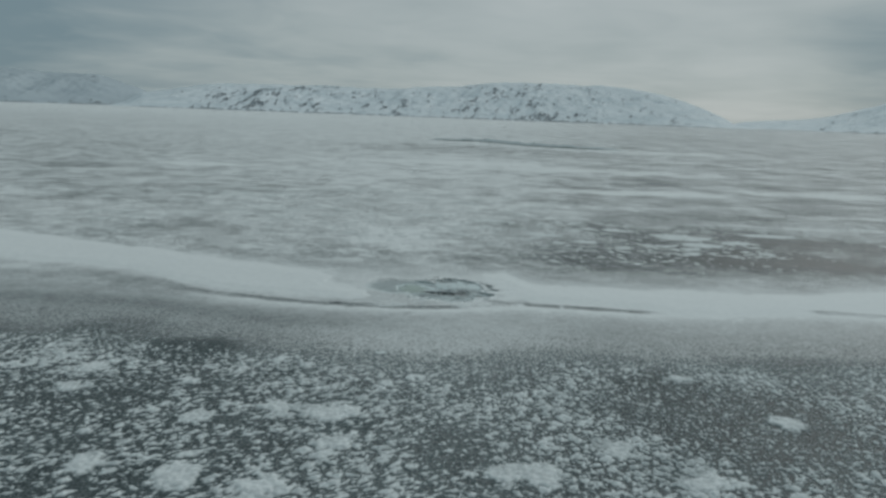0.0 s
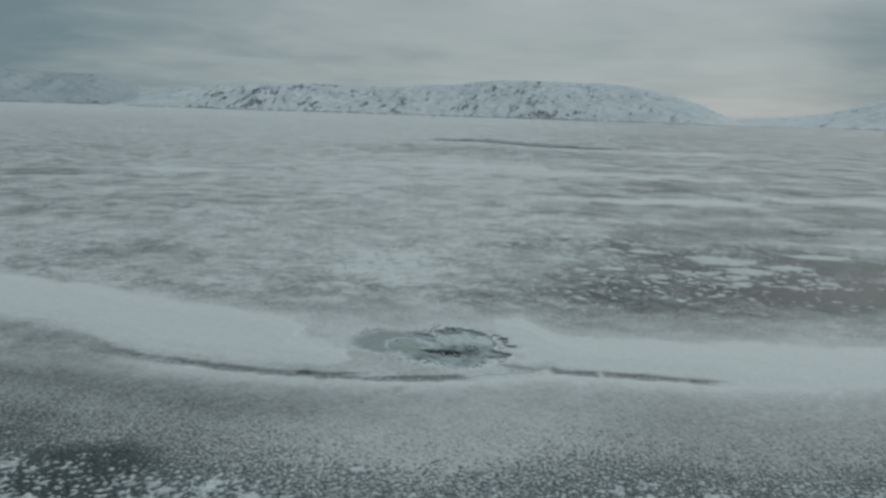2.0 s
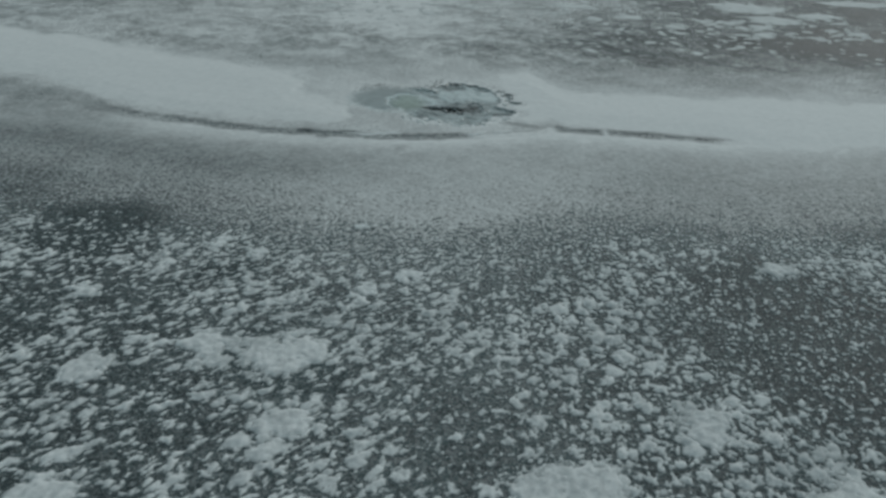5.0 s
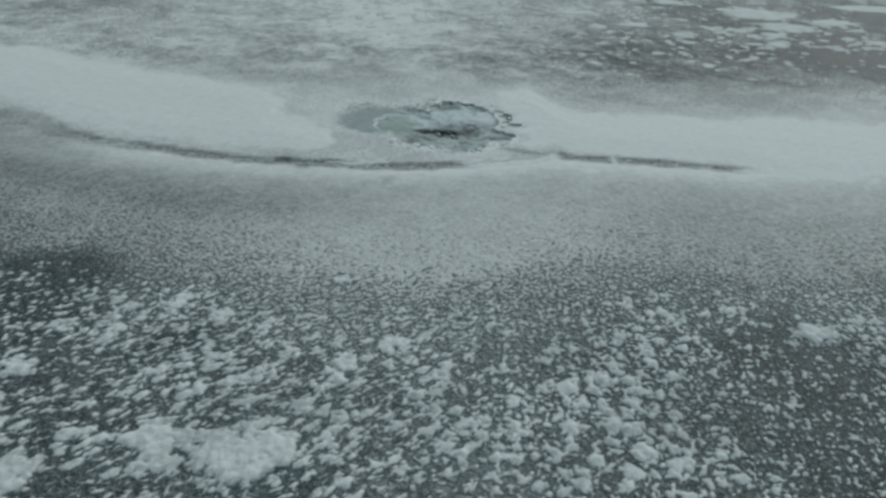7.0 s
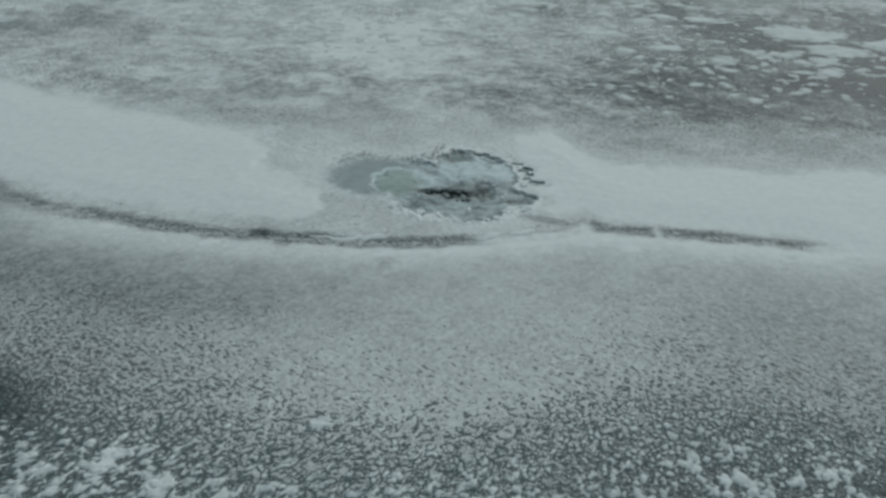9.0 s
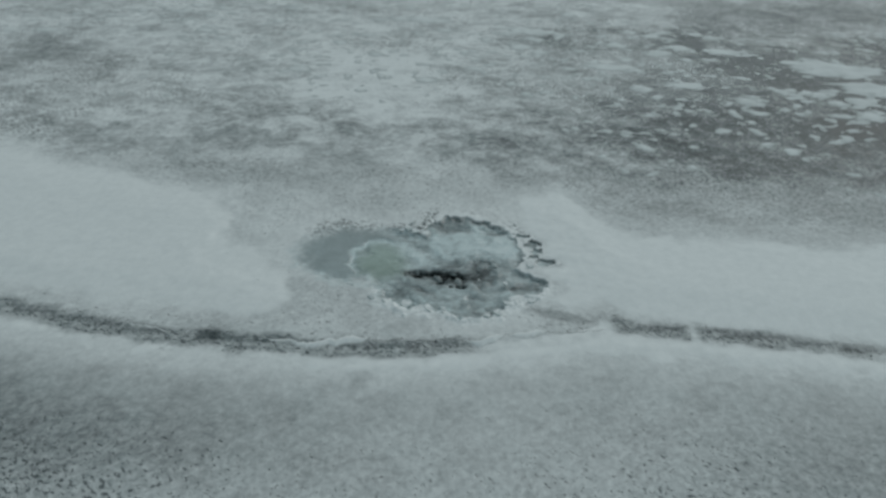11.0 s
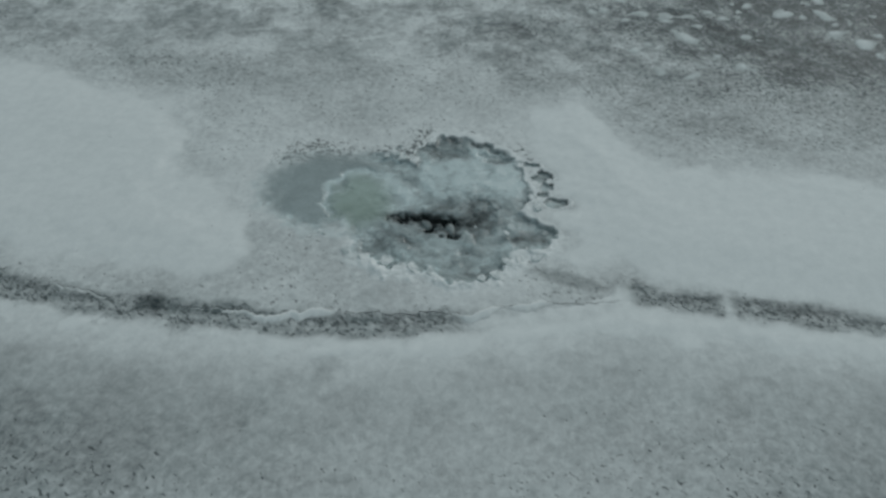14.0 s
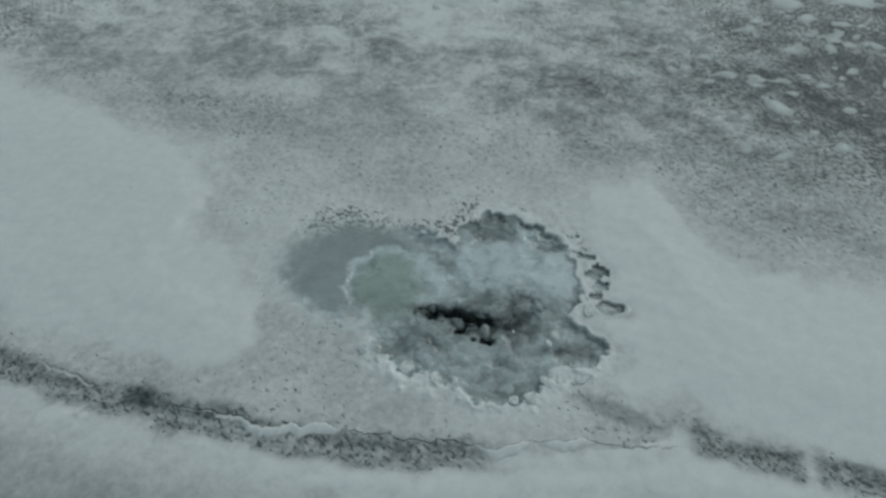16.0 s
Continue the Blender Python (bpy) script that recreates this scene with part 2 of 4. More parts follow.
def frost(x, y):
    """How much snow veils the ice, and how thickly dark specks break it, both 0 to 1."""
    s = crack_y(x) - y
    big, mid, low = fbm(x * 0.35, y * 0.35, 4, 10), fbm(x * 1.3, y * 1.3, 3, 14), fbm(x * 0.11, y * 0.07, 5, 18)
    # this side of the crack: white beside it, thinning towards bare ice
    near = np.interp(s, (0, 0.35, 0.8, 1.6, 3.2, 4.2, 5.2, 6.6, 14), (0.95, 0.82, 0.67, 0.59, 0.59, 0.62, 0.54, 0.30, 0.20))
    # last term: the lens's brighter middle, painted in as extra frost
    near = near + step(0.4, 2.0, s) * (0.08 * (big - 0.5) + 0.05 * (mid - 0.5)) - 0.09 * step(-1, -6, x) * step(0.8, 2, s) - 0.08 * step(1.5, 5, x) * step(1.4, 3, s) - 0.27 * step(-7, -10, x) * step(1.3, 0.3, s) - 0.03 * step(0.7, 1.4, s) * step(3.4, 2.2, s) - 0.06 * step(0, -3, x) * step(0.5, 1.0, s) * step(3.0, 2.0, s) + 0.06 * step(6.0, 1.0, np.abs(x)) * step(0.8, 2.0, s) * step(7.0, 5.2, s)
    u, v = 0.84 * x + 0.54 * y, -0.54 * x + 0.84 * y
    near = near + 0.12 * (fbm(u * 1.7, v * 5.0, 4, 32) - 0.5) * step(0.35, 0.8, s) * step(3.2, 1.4, s)
    speck = step(0.8, 2.6, s) * (0.34 + 0.2 * (big - 0.5)) + step(2.4, 3.8, s) * (0.16 + 0.10 * step(0, 4, x)) + step(4.0, 5.5, s) * (0.2 + 0.4 * (big - 0.5)) + 0.2 * step(-1, -6, x) * step(1.0, 2.4, s)
    for cx, cy, rx, ry, k in ((-6.6, -7.0, 1.9, 1.5, 0.30), (-3.8, -8.2, 0.8, 0.5, 0.2), (5.6, -8.0, 2.0, 1.1, 0.22), (6.6, -10.0, 3.3, 2.4, 0.36),
                              (-2.0, -10.8, 1.0, 0.5, 0.2), (9.5, -6.2, 2.5, 0.8, 0.12), (-9.5, -5.2, 2.2, 1.0, 0.12), (-1.25, -2.85, 0.25, 0.35, 0.12)):
        dark = step(0, 0.7, blob(x, y, cx, cy, rx, ry) + 0.5 * (mid - 0.5))
        near, speck = near - k * dark, speck + 0.3 * k * dark
    # beyond it: mottled, streaked by the wind, bare in places
    xr, close = x / (1 + np.maximum(y, 0) / 14), step(60, 15, y)
    # last term: far left darker, for barer ice and the lens's dim edge alike
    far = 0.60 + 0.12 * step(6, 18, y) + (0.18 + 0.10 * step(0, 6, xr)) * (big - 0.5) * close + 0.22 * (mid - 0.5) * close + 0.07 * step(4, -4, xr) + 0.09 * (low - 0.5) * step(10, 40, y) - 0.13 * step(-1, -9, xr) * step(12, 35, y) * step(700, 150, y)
    u, v = 0.84 * x - 0.54 * y, 0.54 * x + 0.84 * y
    far = far + 0.12 * (step(0.36, 0.66, fbm(u * 0.5 + 0.4 * mid, v * 1.2, 4, 30)) - 0.5) * step(2.5, 5, y) * step(45, 15, y) + 0.22 * (fbm(x * 1.7, y * 2.4, 3, 34) - 0.5) * step(30, 10, y)
    far = far + 0.06 * (fbm(x * 0.20 + 0.05 * y, y * 0.12, 3, 36) - 0.5) * step(12, 40, y) * step(260, 80, y)
    # paler by steps with distance, and a little along the middle
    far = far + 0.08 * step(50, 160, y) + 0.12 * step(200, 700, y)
    far = far + 0.08 * step(-7, 0, xr) * step(10, 5, xr) * step(9, 18, y) * step(130, 60, y)
    dots = 0.46 - 0.12 * step(3, -1, x) * step(14, 6, y) + 0.9 * (big - 0.5) * step(3, 6, y) + 0.25 * step(0, 5, xr) * step(3, 5, y)
    for cx, cy, rx, ry, k in ((16.4, 7.9, 7.6, 3.2, 0.46), (14.5, 14.0, 8.0, 6.0, 0.22), (25, 12.5, 10, 3.8, 0.2), (8.0, 7.0, 6.0, 4.2, 0.20), (6.5, 16.5, 6, 3, 0.14), (1.3, 6.2, 2.2, 1.0, 0.12),
                              (30, 24, 14, 5, 0.09), (24, 50, 22, 8, 0.08), (9, 29, 7, 4, 0.1), (3, 108, 34, 26, 0.14), (-5.3, 3.7, 2.6, 0.8, 0.10), (-5, 8.4, 2.5, 1.6, 0.06), (-23, 23, 5, 4, 0.12),
                              (-15.5, 11.5, 4, 3, 0.10), (-36, 45, 8, 5, 0.12), (-14, 30, 9, 4, 0.10)):
        dark = step(0, 0.6, blob(x, y, cx, cy, rx, ry) + 0.6 * (mid - 0.5) + 0.4 * (big - 0.5))
        far, dots = far - k * dark, dots + 0.9 * k * dark
    for cx, cy, rx, ry, k in ((13.5, 37, 9, 2.8, 0.38), (21.5, 38, 7, 2.8, 0.36), (4, 69, 13, 6, 0.3), (-28, 51, 8, 3.0, 0.28), (38, 42, 14, 4.0, 0.22), (28, 25, 9, 1.8, 0.26),
                              (24, 19, 12, 1.2, 0.16), (-2.5, 11, 4, 5, 0.2), (20, 62, 22, 6, 0.20), (44, 122, 30, 12, 0.18), (-10, 67, 9, 3, 0.25)):
        light = step(0, 0.8, blob(x, y, cx, cy, rx, ry) + 0.8 * (mid - 0.5))
        far, dots = far + 1.25 * k * light, dots - k * light
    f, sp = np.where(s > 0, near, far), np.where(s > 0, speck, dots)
    # snow thins out round the drifts
    left, right, under = drift_sides(x, y)
    beside = np.maximum(0.8 * step(-0.55, 0.1, right), 0.6 * step(-0.45, 0.1, under) * step(-9, -7, x)) * (s < 1.6) + 0.35 * step(-0.7, 0.0, left)
    f, sp = f + (0.80 - f) * np.clip(beside, 0, 1) * 0.75, sp * (1 - 0.8 * np.clip(beside, 0, 1))
    # between the drifts, round the pool
    p = pool_in(x, y)
    ring = step(-0.8, -0.2, p) * (s < 0) * step(2.0, 1.2, x)
    f = f + (0.80 + 0.12 * (mid - 0.5) - 0.14 * step(0.4, -0.6, y) * step(0.5, -0.8, x) - f) * ring * 0.85
    sp = sp + (0.10 + 0.7 * (mid - 0.5) + 0.58 * step(-0.62, -0.10, p) * step(0.7, 1.3, y) * step(-3.1, -2.6, x) * (0.5 + 0.5 * step(0.1, -0.5, x)) + 0.14 * step(0.2, -0.6, y) * step(-0.6, -1.4, x) + 0.12 * step(-0.4, -0.9, y) - sp) * ring
    f = f - 0.22 * step(0.0, 0.6, blob(x, y, 1.85, -1.12, 0.75, 0.16, -14) + 0.5 * (mid - 0.5))
    b = bands(x, y)
    return np.clip(f - (0.40 - 0.06 * step(-8, -12, x)) * b, 0.02, 1.0), np.clip(sp + (0.60 - sp) * b * step(-14, -7, x), 0.0, 1.0)


# ---- mesh helpers ----


def sheet(name, X, Y, Z, material, keep=None, attributes=None, parent=None, smooth=True):
    """A mesh over a grid of places; keep: which of its squares stay."""
    rows, cols = X.shape
    co = np.stack([X, Y, Z], -1).reshape(-1, 3)
    n = np.arange(rows * cols).reshape(rows, cols)
    quads = np.stack([n[:-1, :-1], n[:-1, 1:], n[1:, 1:], n[1:, :-1]], -1)
    quads = quads[keep] if keep is not None else quads.reshape(-1, 4)
    used = np.zeros(rows * cols, bool)
    used[quads.ravel()] = True
    index = np.cumsum(used) - 1
    quads = index[quads]
    me = bpy.data.meshes.new(name)
    me.vertices.add(int(used.sum()))
    me.vertices.foreach_set("co", co[used].astype(np.float32).ravel())
    me.loops.add(quads.size)
    me.loops.foreach_set("vertex_index", quads.astype(np.int32).ravel())
    me.polygons.add(len(quads))
    me.polygons.foreach_set("loop_start", np.arange(0, quads.size, 4, dtype=np.int32))
    me.update(calc_edges=True)
    me.polygons.foreach_set("use_smooth", np.full(len(quads), smooth))
    for key, value in (attributes or {}).items():
        me.attributes.new(key, "FLOAT", "POINT").data.foreach_set("value", value.ravel()[used].astype(np.float32))
    me.materials.append(material)
    me.validate()
    ob = new(name, me)
    ob.parent = parent
    return ob


def part(name, bm, material, parent, label=""):
    me = bpy.data.meshes.new(name)
    bm.to_mesh(me)
    bm.free()
    me.materials.append(material)
    ob = new(name, me)
    ob.parent = parent
    return tagged(ob, label)


def corners(mask):
    """The squares of which any corner is in the mask."""
    return mask[:-1, :-1] | mask[:-1, 1:] | mask[1:, 1:] | mask[1:, :-1]


def grid(x0, x1, y0, y1, d):
    return np.meshgrid(np.linspace(x0, x1, round((x1 - x0) / d) + 1), np.linspace(y0, y1, round((y1 - y0) / d) + 1))


def alone(keep, most, smallest):
    """The largest separate pieces among the squares that stay, and the squares that are left."""
    mark = np.where(keep, np.arange(1, keep.size + 1).reshape(keep.shape), 0)
    for _ in range(110):
        best = mark.copy()
        for a, b in ((np.s_[1:], np.s_[:-1]), (np.s_[:-1], np.s_[1:])):
            best[a] = np.maximum(best[a], mark[b])
            best[:, a] = np.maximum(best[:, a], mark[:, b])
        best = np.where(keep, best, 0)
        if (best == mark).all():
            break
        mark = best
    loose = set()
    for a, b in ((mark[1:], mark[:-1]), (mark[:, 1:], mark[:, :-1])):
        seam = (a > 0) & (b > 0) & (a != b)
        loose |= set(np.unique(a[seam]).tolist()) | set(np.unique(b[seam]).tolist())
    names, sizes = np.unique(mark[mark > 0], return_counts=True)
    order = [k for size, k in sorted(zip(sizes.tolist(), names.tolist()), reverse=True) if size >= smallest and k not in loose][:most]
    pieces = []
    for k in order:
        rows, cols = np.where(mark == k)
        box = np.s_[rows.min():rows.max() + 1], np.s_[cols.min():cols.max() + 1]
        pieces.append((np.s_[rows.min():rows.max() + 2, cols.min():cols.max() + 2], mark[box] == k))
    return pieces, keep & ~np.isin(mark, order)


def fan(u, y0, y1, du, dy, back=24.0):
    """A grid that opens with the distance."""
    rows = back + y0
    rows = rows * np.exp(np.arange(0, math.log((back + y1) / rows) + dy, dy))
    U, R = np.meshgrid(np.arange(-u, u + du, du), rows)
    return U * R, R - back


# ---- materials ----


class Nodes:
    def __init__(self, name):
        self.material = bpy.data.materials.new(name)
        self.material.use_nodes = True
        self.tree = self.material.node_tree
        self.tree.nodes.clear()
        self.out = self.tree.nodes.new("ShaderNodeOutputMaterial")

    def add(self, kind, links=None, **values):
        n = self.tree.nodes.new(kind)
        for key, value in values.items():
            n.inputs[key.replace("_", " ")].default_value = value
        for key, socket in (links or {}).items():
            self.tree.links.new(socket, n.inputs[key])
        return n

    def math(self, op, a, b=0.0, clamp=False):
        n = self.tree.nodes.new("ShaderNodeMath")
        n.operation, n.use_clamp = op, clamp
        for slot, value in ((0, a), (1, b)):
            if isinstance(value, (int, float)):
                n.inputs[slot].default_value = value
            else:
                self.tree.links.new(value, n.inputs[slot])
        return n.outputs[0]

    def noise(self, scale, detail=3.0, rough=0.5, warp=0.0, stretch=None, turn=0.0):
        co = self.add("ShaderNodeNewGeometry").outputs["Position"]
        if stretch:
            r = self.add("ShaderNodeMapping", {"Vector": co})
            r.inputs["Rotation"].default_value = (0, 0, radians(turn))
            m = self.add("ShaderNodeMapping", {"Vector": r.outputs[0]})
            m.inputs["Scale"].default_value = stretch
            co = m.outputs[0]
        return self.add("ShaderNodeTexNoise", {"Vector": co}, Scale=scale, Detail=detail, Roughness=rough, Distortion=warp).outputs["Fac"]

    def attribute(self, name):
        n = self.tree.nodes.new("ShaderNodeAttribute")
        n.attribute_name = name
        return n.outputs["Fac"]

    def smooth(self, value, lo, hi):
        n = self.tree.nodes.new("ShaderNodeMapRange")
        n.interpolation_type = "SMOOTHSTEP"
        self.tree.links.new(value, n.inputs["Value"])
        n.inputs["From Min"].default_value, n.inputs["From Max"].default_value = lo, hi
        return n.outputs["Result"]

    def mix(self, fac, a, b):
        n = self.tree.nodes.new("ShaderNodeMixRGB")
        for slot, value in ((0, fac), (1, a), (2, b)):
            if isinstance(value, tuple):
                n.inputs[slot].default_value = (*value, 1)
            elif isinstance(value, (int, float)):
                n.inputs[slot].default_value = value if slot == 0 else (value, value, value, 1)
            else:
                self.tree.links.new(value, n.inputs[slot])
        return n.outputs[0]

    def done(self, colour, rough, height=None, depth=0.01, strength=0.5, spec=0.5):
        b = self.add("ShaderNodeBsdfPrincipled")
        for key, value in (("Base Color", colour), ("Roughness", rough), ("Specular IOR Level", spec)):
            if isinstance(value, tuple):
                b.inputs[key].default_value = (*value, 1)
            elif isinstance(value, (int, float)):
                b.inputs[key].default_value = value
            else:
                self.tree.links.new(value, b.inputs[key])
        if height is not None:
            bump = self.add("ShaderNodeBump", {"Height": height}, Strength=strength, Distance=depth)
            self.tree.links.new(bump.outputs[0], b.inputs["Normal"])
        self.tree.links.new(b.outputs[0], self.out.inputs[0])
        return self.material


SNOW = (0.87, 0.90, 0.89)
SNOW_GREY = (0.74, 0.775, 0.77)
ICE_DARK = (0.040, 0.055, 0.058)
ICE_GREY = (0.090, 0.121, 0.124)


def ice_colours(n):
    """Lake ice under a veil of snow, broken by dark specks: colour, roughness and height."""
    f, sp = n.attribute("frost"), n.attribute("specks")
    mid, small, grain = n.noise(1.3, 4.0, 0.6, 0.6), n.noise(6.0, 4.0, 0.6, 0.5), n.noise(30.0, 3.0, 0.65)
    wind = n.noise(2.2, 4.0, 0.6, 0.3, (0.6, 1.9, 1.0), 33.0)
    cover, lively = f, n.math("SUBTRACT", 1.0, n.attribute("calm"))
    for value, k in ((mid, 0.10), (small, 0.22), (wind, 0.12), (n.noise(11.0, 2.5, 0.55, 0.6), 0.20), (grain, 0.08)):
        cover = n.math("ADD", cover, n.math("MULTIPLY", n.math("MULTIPLY", n.math("SUBTRACT", value, 0.5), k), lively))
    # far out the snow lies in torn flat patches
    shreds = n.math("ADD", n.math("MULTIPLY", n.smooth(n.noise(1.6, 4.0, 0.6, 0.5), 0.44, 0.60), 0.6), n.math("MULTIPLY", n.smooth(n.noise(3.4, 3.0, 0.6, 0.4), 0.44, 0.60), 0.4))
    floes = n.math("ADD", n.math("MULTIPLY", n.smooth(n.noise(0.48, 4.0, 0.55, 0.5), 0.42, 0.58), 0.7), n.math("MULTIPLY", n.smooth(n.noise(0.2, 4.0, 0.6, 0.5), 0.40, 0.60), 0.3))
    for value, key, k in ((shreds, "shreds", 0.26), (floes, "floes", 0.33)):
        cover = n.math("ADD", cover, n.math("MULTIPLY", n.math("MULTIPLY", n.math("SUBTRACT", value, 0.5), k), n.attribute(key)))
    flecks = n.noise(11.0, 3.0, 0.6, 0.5)
    cover = n.math("ADD", cover, n.math("MULTIPLY", n.math("MULTIPLY", n.math("SUBTRACT", flecks, 0.5), 0.8), sp))
    cover = n.smooth(cover, 0.02, 1.0)
    dots, clots = n.noise(15.0, 2.5, 0.6, 0.5, (0.8, 1.35, 1.0), 33.0), n.noise(2.6, 3.0, 0.6)
    limit = n.math("SUBTRACT", 0.76, n.math("MULTIPLY", sp, 0.36))
    limit = n.math("SUBTRACT", limit, n.math("MULTIPLY", n.math("SUBTRACT", clots, 0.5), 0.22))
    over = n.math("SUBTRACT", dots, limit)
    pits = n.smooth(over, -0.005, 0.05)
    ice = n.mix(n.smooth(mid, 0.35, 0.68), ICE_DARK, ICE_GREY)
    colour = n.mix(cover, ice, n.mix(n.smooth(n.math("ADD", n.math("MULTIPLY", grain, 0.4), n.math("MULTIPLY", small, 0.6)), 0.2, 0.8), SNOW_GREY, SNOW))
    colour = n.mix(n.math("MULTIPLY", pits, 0.74), colour, ICE_DARK)
    # fine granules of snow frozen onto the bare ice
    grit = n.math("MULTIPLY", n.smooth(n.noise(17.0, 3.0, 0.62, 0.7), 0.50, 0.64), n.attribute("grit"))
    colour = n.mix(n.math("MULTIPLY", grit, 0.40), colour, (0.52, 0.56, 0.555))
    rough = n.math("ADD", n.math("MULTIPLY", cover, 0.3), 0.5)
    height = n.math("SUBTRACT", n.math("ADD", cover, n.math("MULTIPLY", grain, 0.15)), n.math("MULTIPLY", pits, 0.8))
    return colour, rough, n.math("ADD", height, n.math("MULTIPLY", grit, 0.8))


def make_ice():
    n = Nodes("dusted_lake_ice")
    colour, rough, height = ice_colours(n)
    return n.done(colour, rough, height, 0.012, 0.6, 0.15)


def make_pool_ice():
    """The same ice, and inside the pool wet slush over darker ice, stained green in one place."""
    n = Nodes("slushy_pool_ice")
    colour, rough, height = ice_colours(n)
    slush, algae, inside = n.attribute("slush"), n.attribute("algae"), n.attribute("inside")
    lump, fine = n.noise(5.0, 4.0, 0.55, 0.8), n.noise(26.0, 3.0, 0.6)
    amount = n.math("ADD", slush, n.math("MULTIPLY", n.math("SUBTRACT", lump, 0.5), 0.18))
    amount = n.math("ADD", amount, n.math("MULTIPLY", n.math("SUBTRACT", fine, 0.5), 0.16))
    ramp = n.add("ShaderNodeValToRGB", {0: amount})
    stops = ramp.color_ramp.elements
    stops[0].position, stops[0].color = 0.0, (0.022, 0.030, 0.030, 1)
    stops[1].position, stops[1].color = 1.0, (0.86, 0.90, 0.89, 1)
    for at in (0.12, 0.3, 0.5, 0.7):
        stops.new(at).color = (at * 0.86, at * 1.0, at * 1.005, 1)
    bed = n.mix(n.math("MULTIPLY", algae, 0.62), ramp.outputs[0], (0.265, 0.355, 0.285))
    colour = n.mix(inside, colour, bed)
    rough = n.mix(inside, rough, 0.30)
    return n.done(colour, rough, n.math("ADD", height, n.math("MULTIPLY", fine, 0.6)), 0.012, 0.5, 0.4)


def make_snow(name, tint=SNOW, low=SNOW_GREY, scale=7.0, thin=ICE_GREY):
    """Snow; thin: it lets the dark ice through where it lies thin."""
    n = Nodes(name)
    broad, fine, grain = n.noise(0.8, 3.0, 0.5, 0.4), n.noise(scale, 4.0, 0.6, 0.4), n.noise(70.0, 2.0, 0.6)
    v = n.math("ADD", n.math("MULTIPLY", broad, 0.4), n.math("MULTIPLY", fine, 0.6))
    colour = n.mix(n.smooth(v, 0.36, 0.62), low, tint)
    if thin:
        crumbs = n.noise(26.0, 3.0, 0.6, 0.4)
        deep = n.math("ADD", n.attribute("thick"), n.math("MULTIPLY", n.math("SUBTRACT", crumbs, 0.5), 1.5))
        colour = n.mix(n.smooth(deep, 0.0, 0.95), thin, colour)
    return n.done(colour, 0.85, n.math("ADD", fine, n.math("MULTIPLY", grain, 0.35)), 0.01, 0.45, 0.2)


def make_water():
    """A thin film of clear, slightly green water."""
    n = Nodes("still_meltwater")
    clear = n.add("ShaderNodeBsdfTransparent")
    clear.inputs[0].default_value = (0.96, 0.98, 0.975, 1)
    ripple = n.add("ShaderNodeBump", {"Height": n.noise(9.0, 2.0)}, Strength=0.12, Distance=0.01)
    gloss = n.add("ShaderNodeBsdfGlossy", {"Normal": ripple.outputs[0]}, Roughness=0.08)
    fresnel = n.add("ShaderNodeFresnel", {"Normal": ripple.outputs[0]}, IOR=1.33)
    mix = n.add("ShaderNodeMixShader", {0: fresnel.outputs[0], 1: clear.outputs[0], 2: gloss.outputs[0]})
    n.tree.links.new(mix.outputs[0], n.out.inputs[0])
    return n.material


def make_rock():
    n = Nodes("hazed_snowy_rock")
    a, b = n.noise(0.03, 4.0, 0.6), n.noise(0.15, 3.0, 0.6)
    # rock paled and blued in its colour for distance haze, then spotted with snow
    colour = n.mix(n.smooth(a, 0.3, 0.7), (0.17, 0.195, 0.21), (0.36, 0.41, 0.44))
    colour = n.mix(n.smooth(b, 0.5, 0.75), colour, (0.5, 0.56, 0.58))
    return n.done(colour, 0.9, b, 3.0, 0.5, 0.2)


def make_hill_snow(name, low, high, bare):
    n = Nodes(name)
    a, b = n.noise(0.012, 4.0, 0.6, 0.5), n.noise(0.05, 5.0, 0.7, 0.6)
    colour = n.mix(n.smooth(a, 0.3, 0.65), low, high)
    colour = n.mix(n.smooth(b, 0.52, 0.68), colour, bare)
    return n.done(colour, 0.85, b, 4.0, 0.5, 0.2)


ICE, POOL_ICE, WATER = make_ice(), make_pool_ice(), make_water()
DRIFT_SNOW = make_snow("wind_packed_snow", (0.80, 0.83, 0.82), (0.74, 0.775, 0.77), 3.0, None)
CLUMP_SNOW = make_snow("crusted_snow_clumps", (0.78, 0.82, 0.815), (0.52, 0.56, 0.56), 9.0)
PATCH_SNOW = make_snow("thin_snow_patches", (0.74, 0.78, 0.775), (0.62, 0.66, 0.655), 2.0, (0.48, 0.52, 0.515))
# dark colour that draws the shaded front of the far ridge
n_face = Nodes("ridge_shade")
RIDGE_SHADE = n_face.done(n_face.mix(n_face.smooth(n_face.noise(3.0), 0.3, 0.7), (0.10, 0.12, 0.12), (0.24, 0.27, 0.27)), 0.5)
ROCK, HILL_SNOW = make_rock(), make_hill_snow("mountain_snow", (0.66, 0.74, 0.77), (0.79, 0.85, 0.87), (0.46, 0.53, 0.56))
# the haze of low cloud, painted into the slope's colour as a flat grey
HAZED_SNOW = make_hill_snow("hazed_mountain_snow", (0.41, 0.48, 0.52), (0.48, 0.55, 0.58), (0.36, 0.43, 0.47))

# ---- the frozen lake ----
POOL_BOX = (-3.24, 2.40, -1.68, 2.40)


def lines(lo, hi, d, reach, ratio_low, ratio_high):
    middle = np.linspace(lo, hi, round((hi - lo) / d) + 1)

    def outward(ratio):
        out, gap, at = [], d, 0.0
        while at < reach:
            gap *= ratio
            at += gap
            out.append(at)
        return np.array(out)

    return np.concatenate([lo - outward(ratio_low)[::-1], middle, hi + outward(ratio_high)])


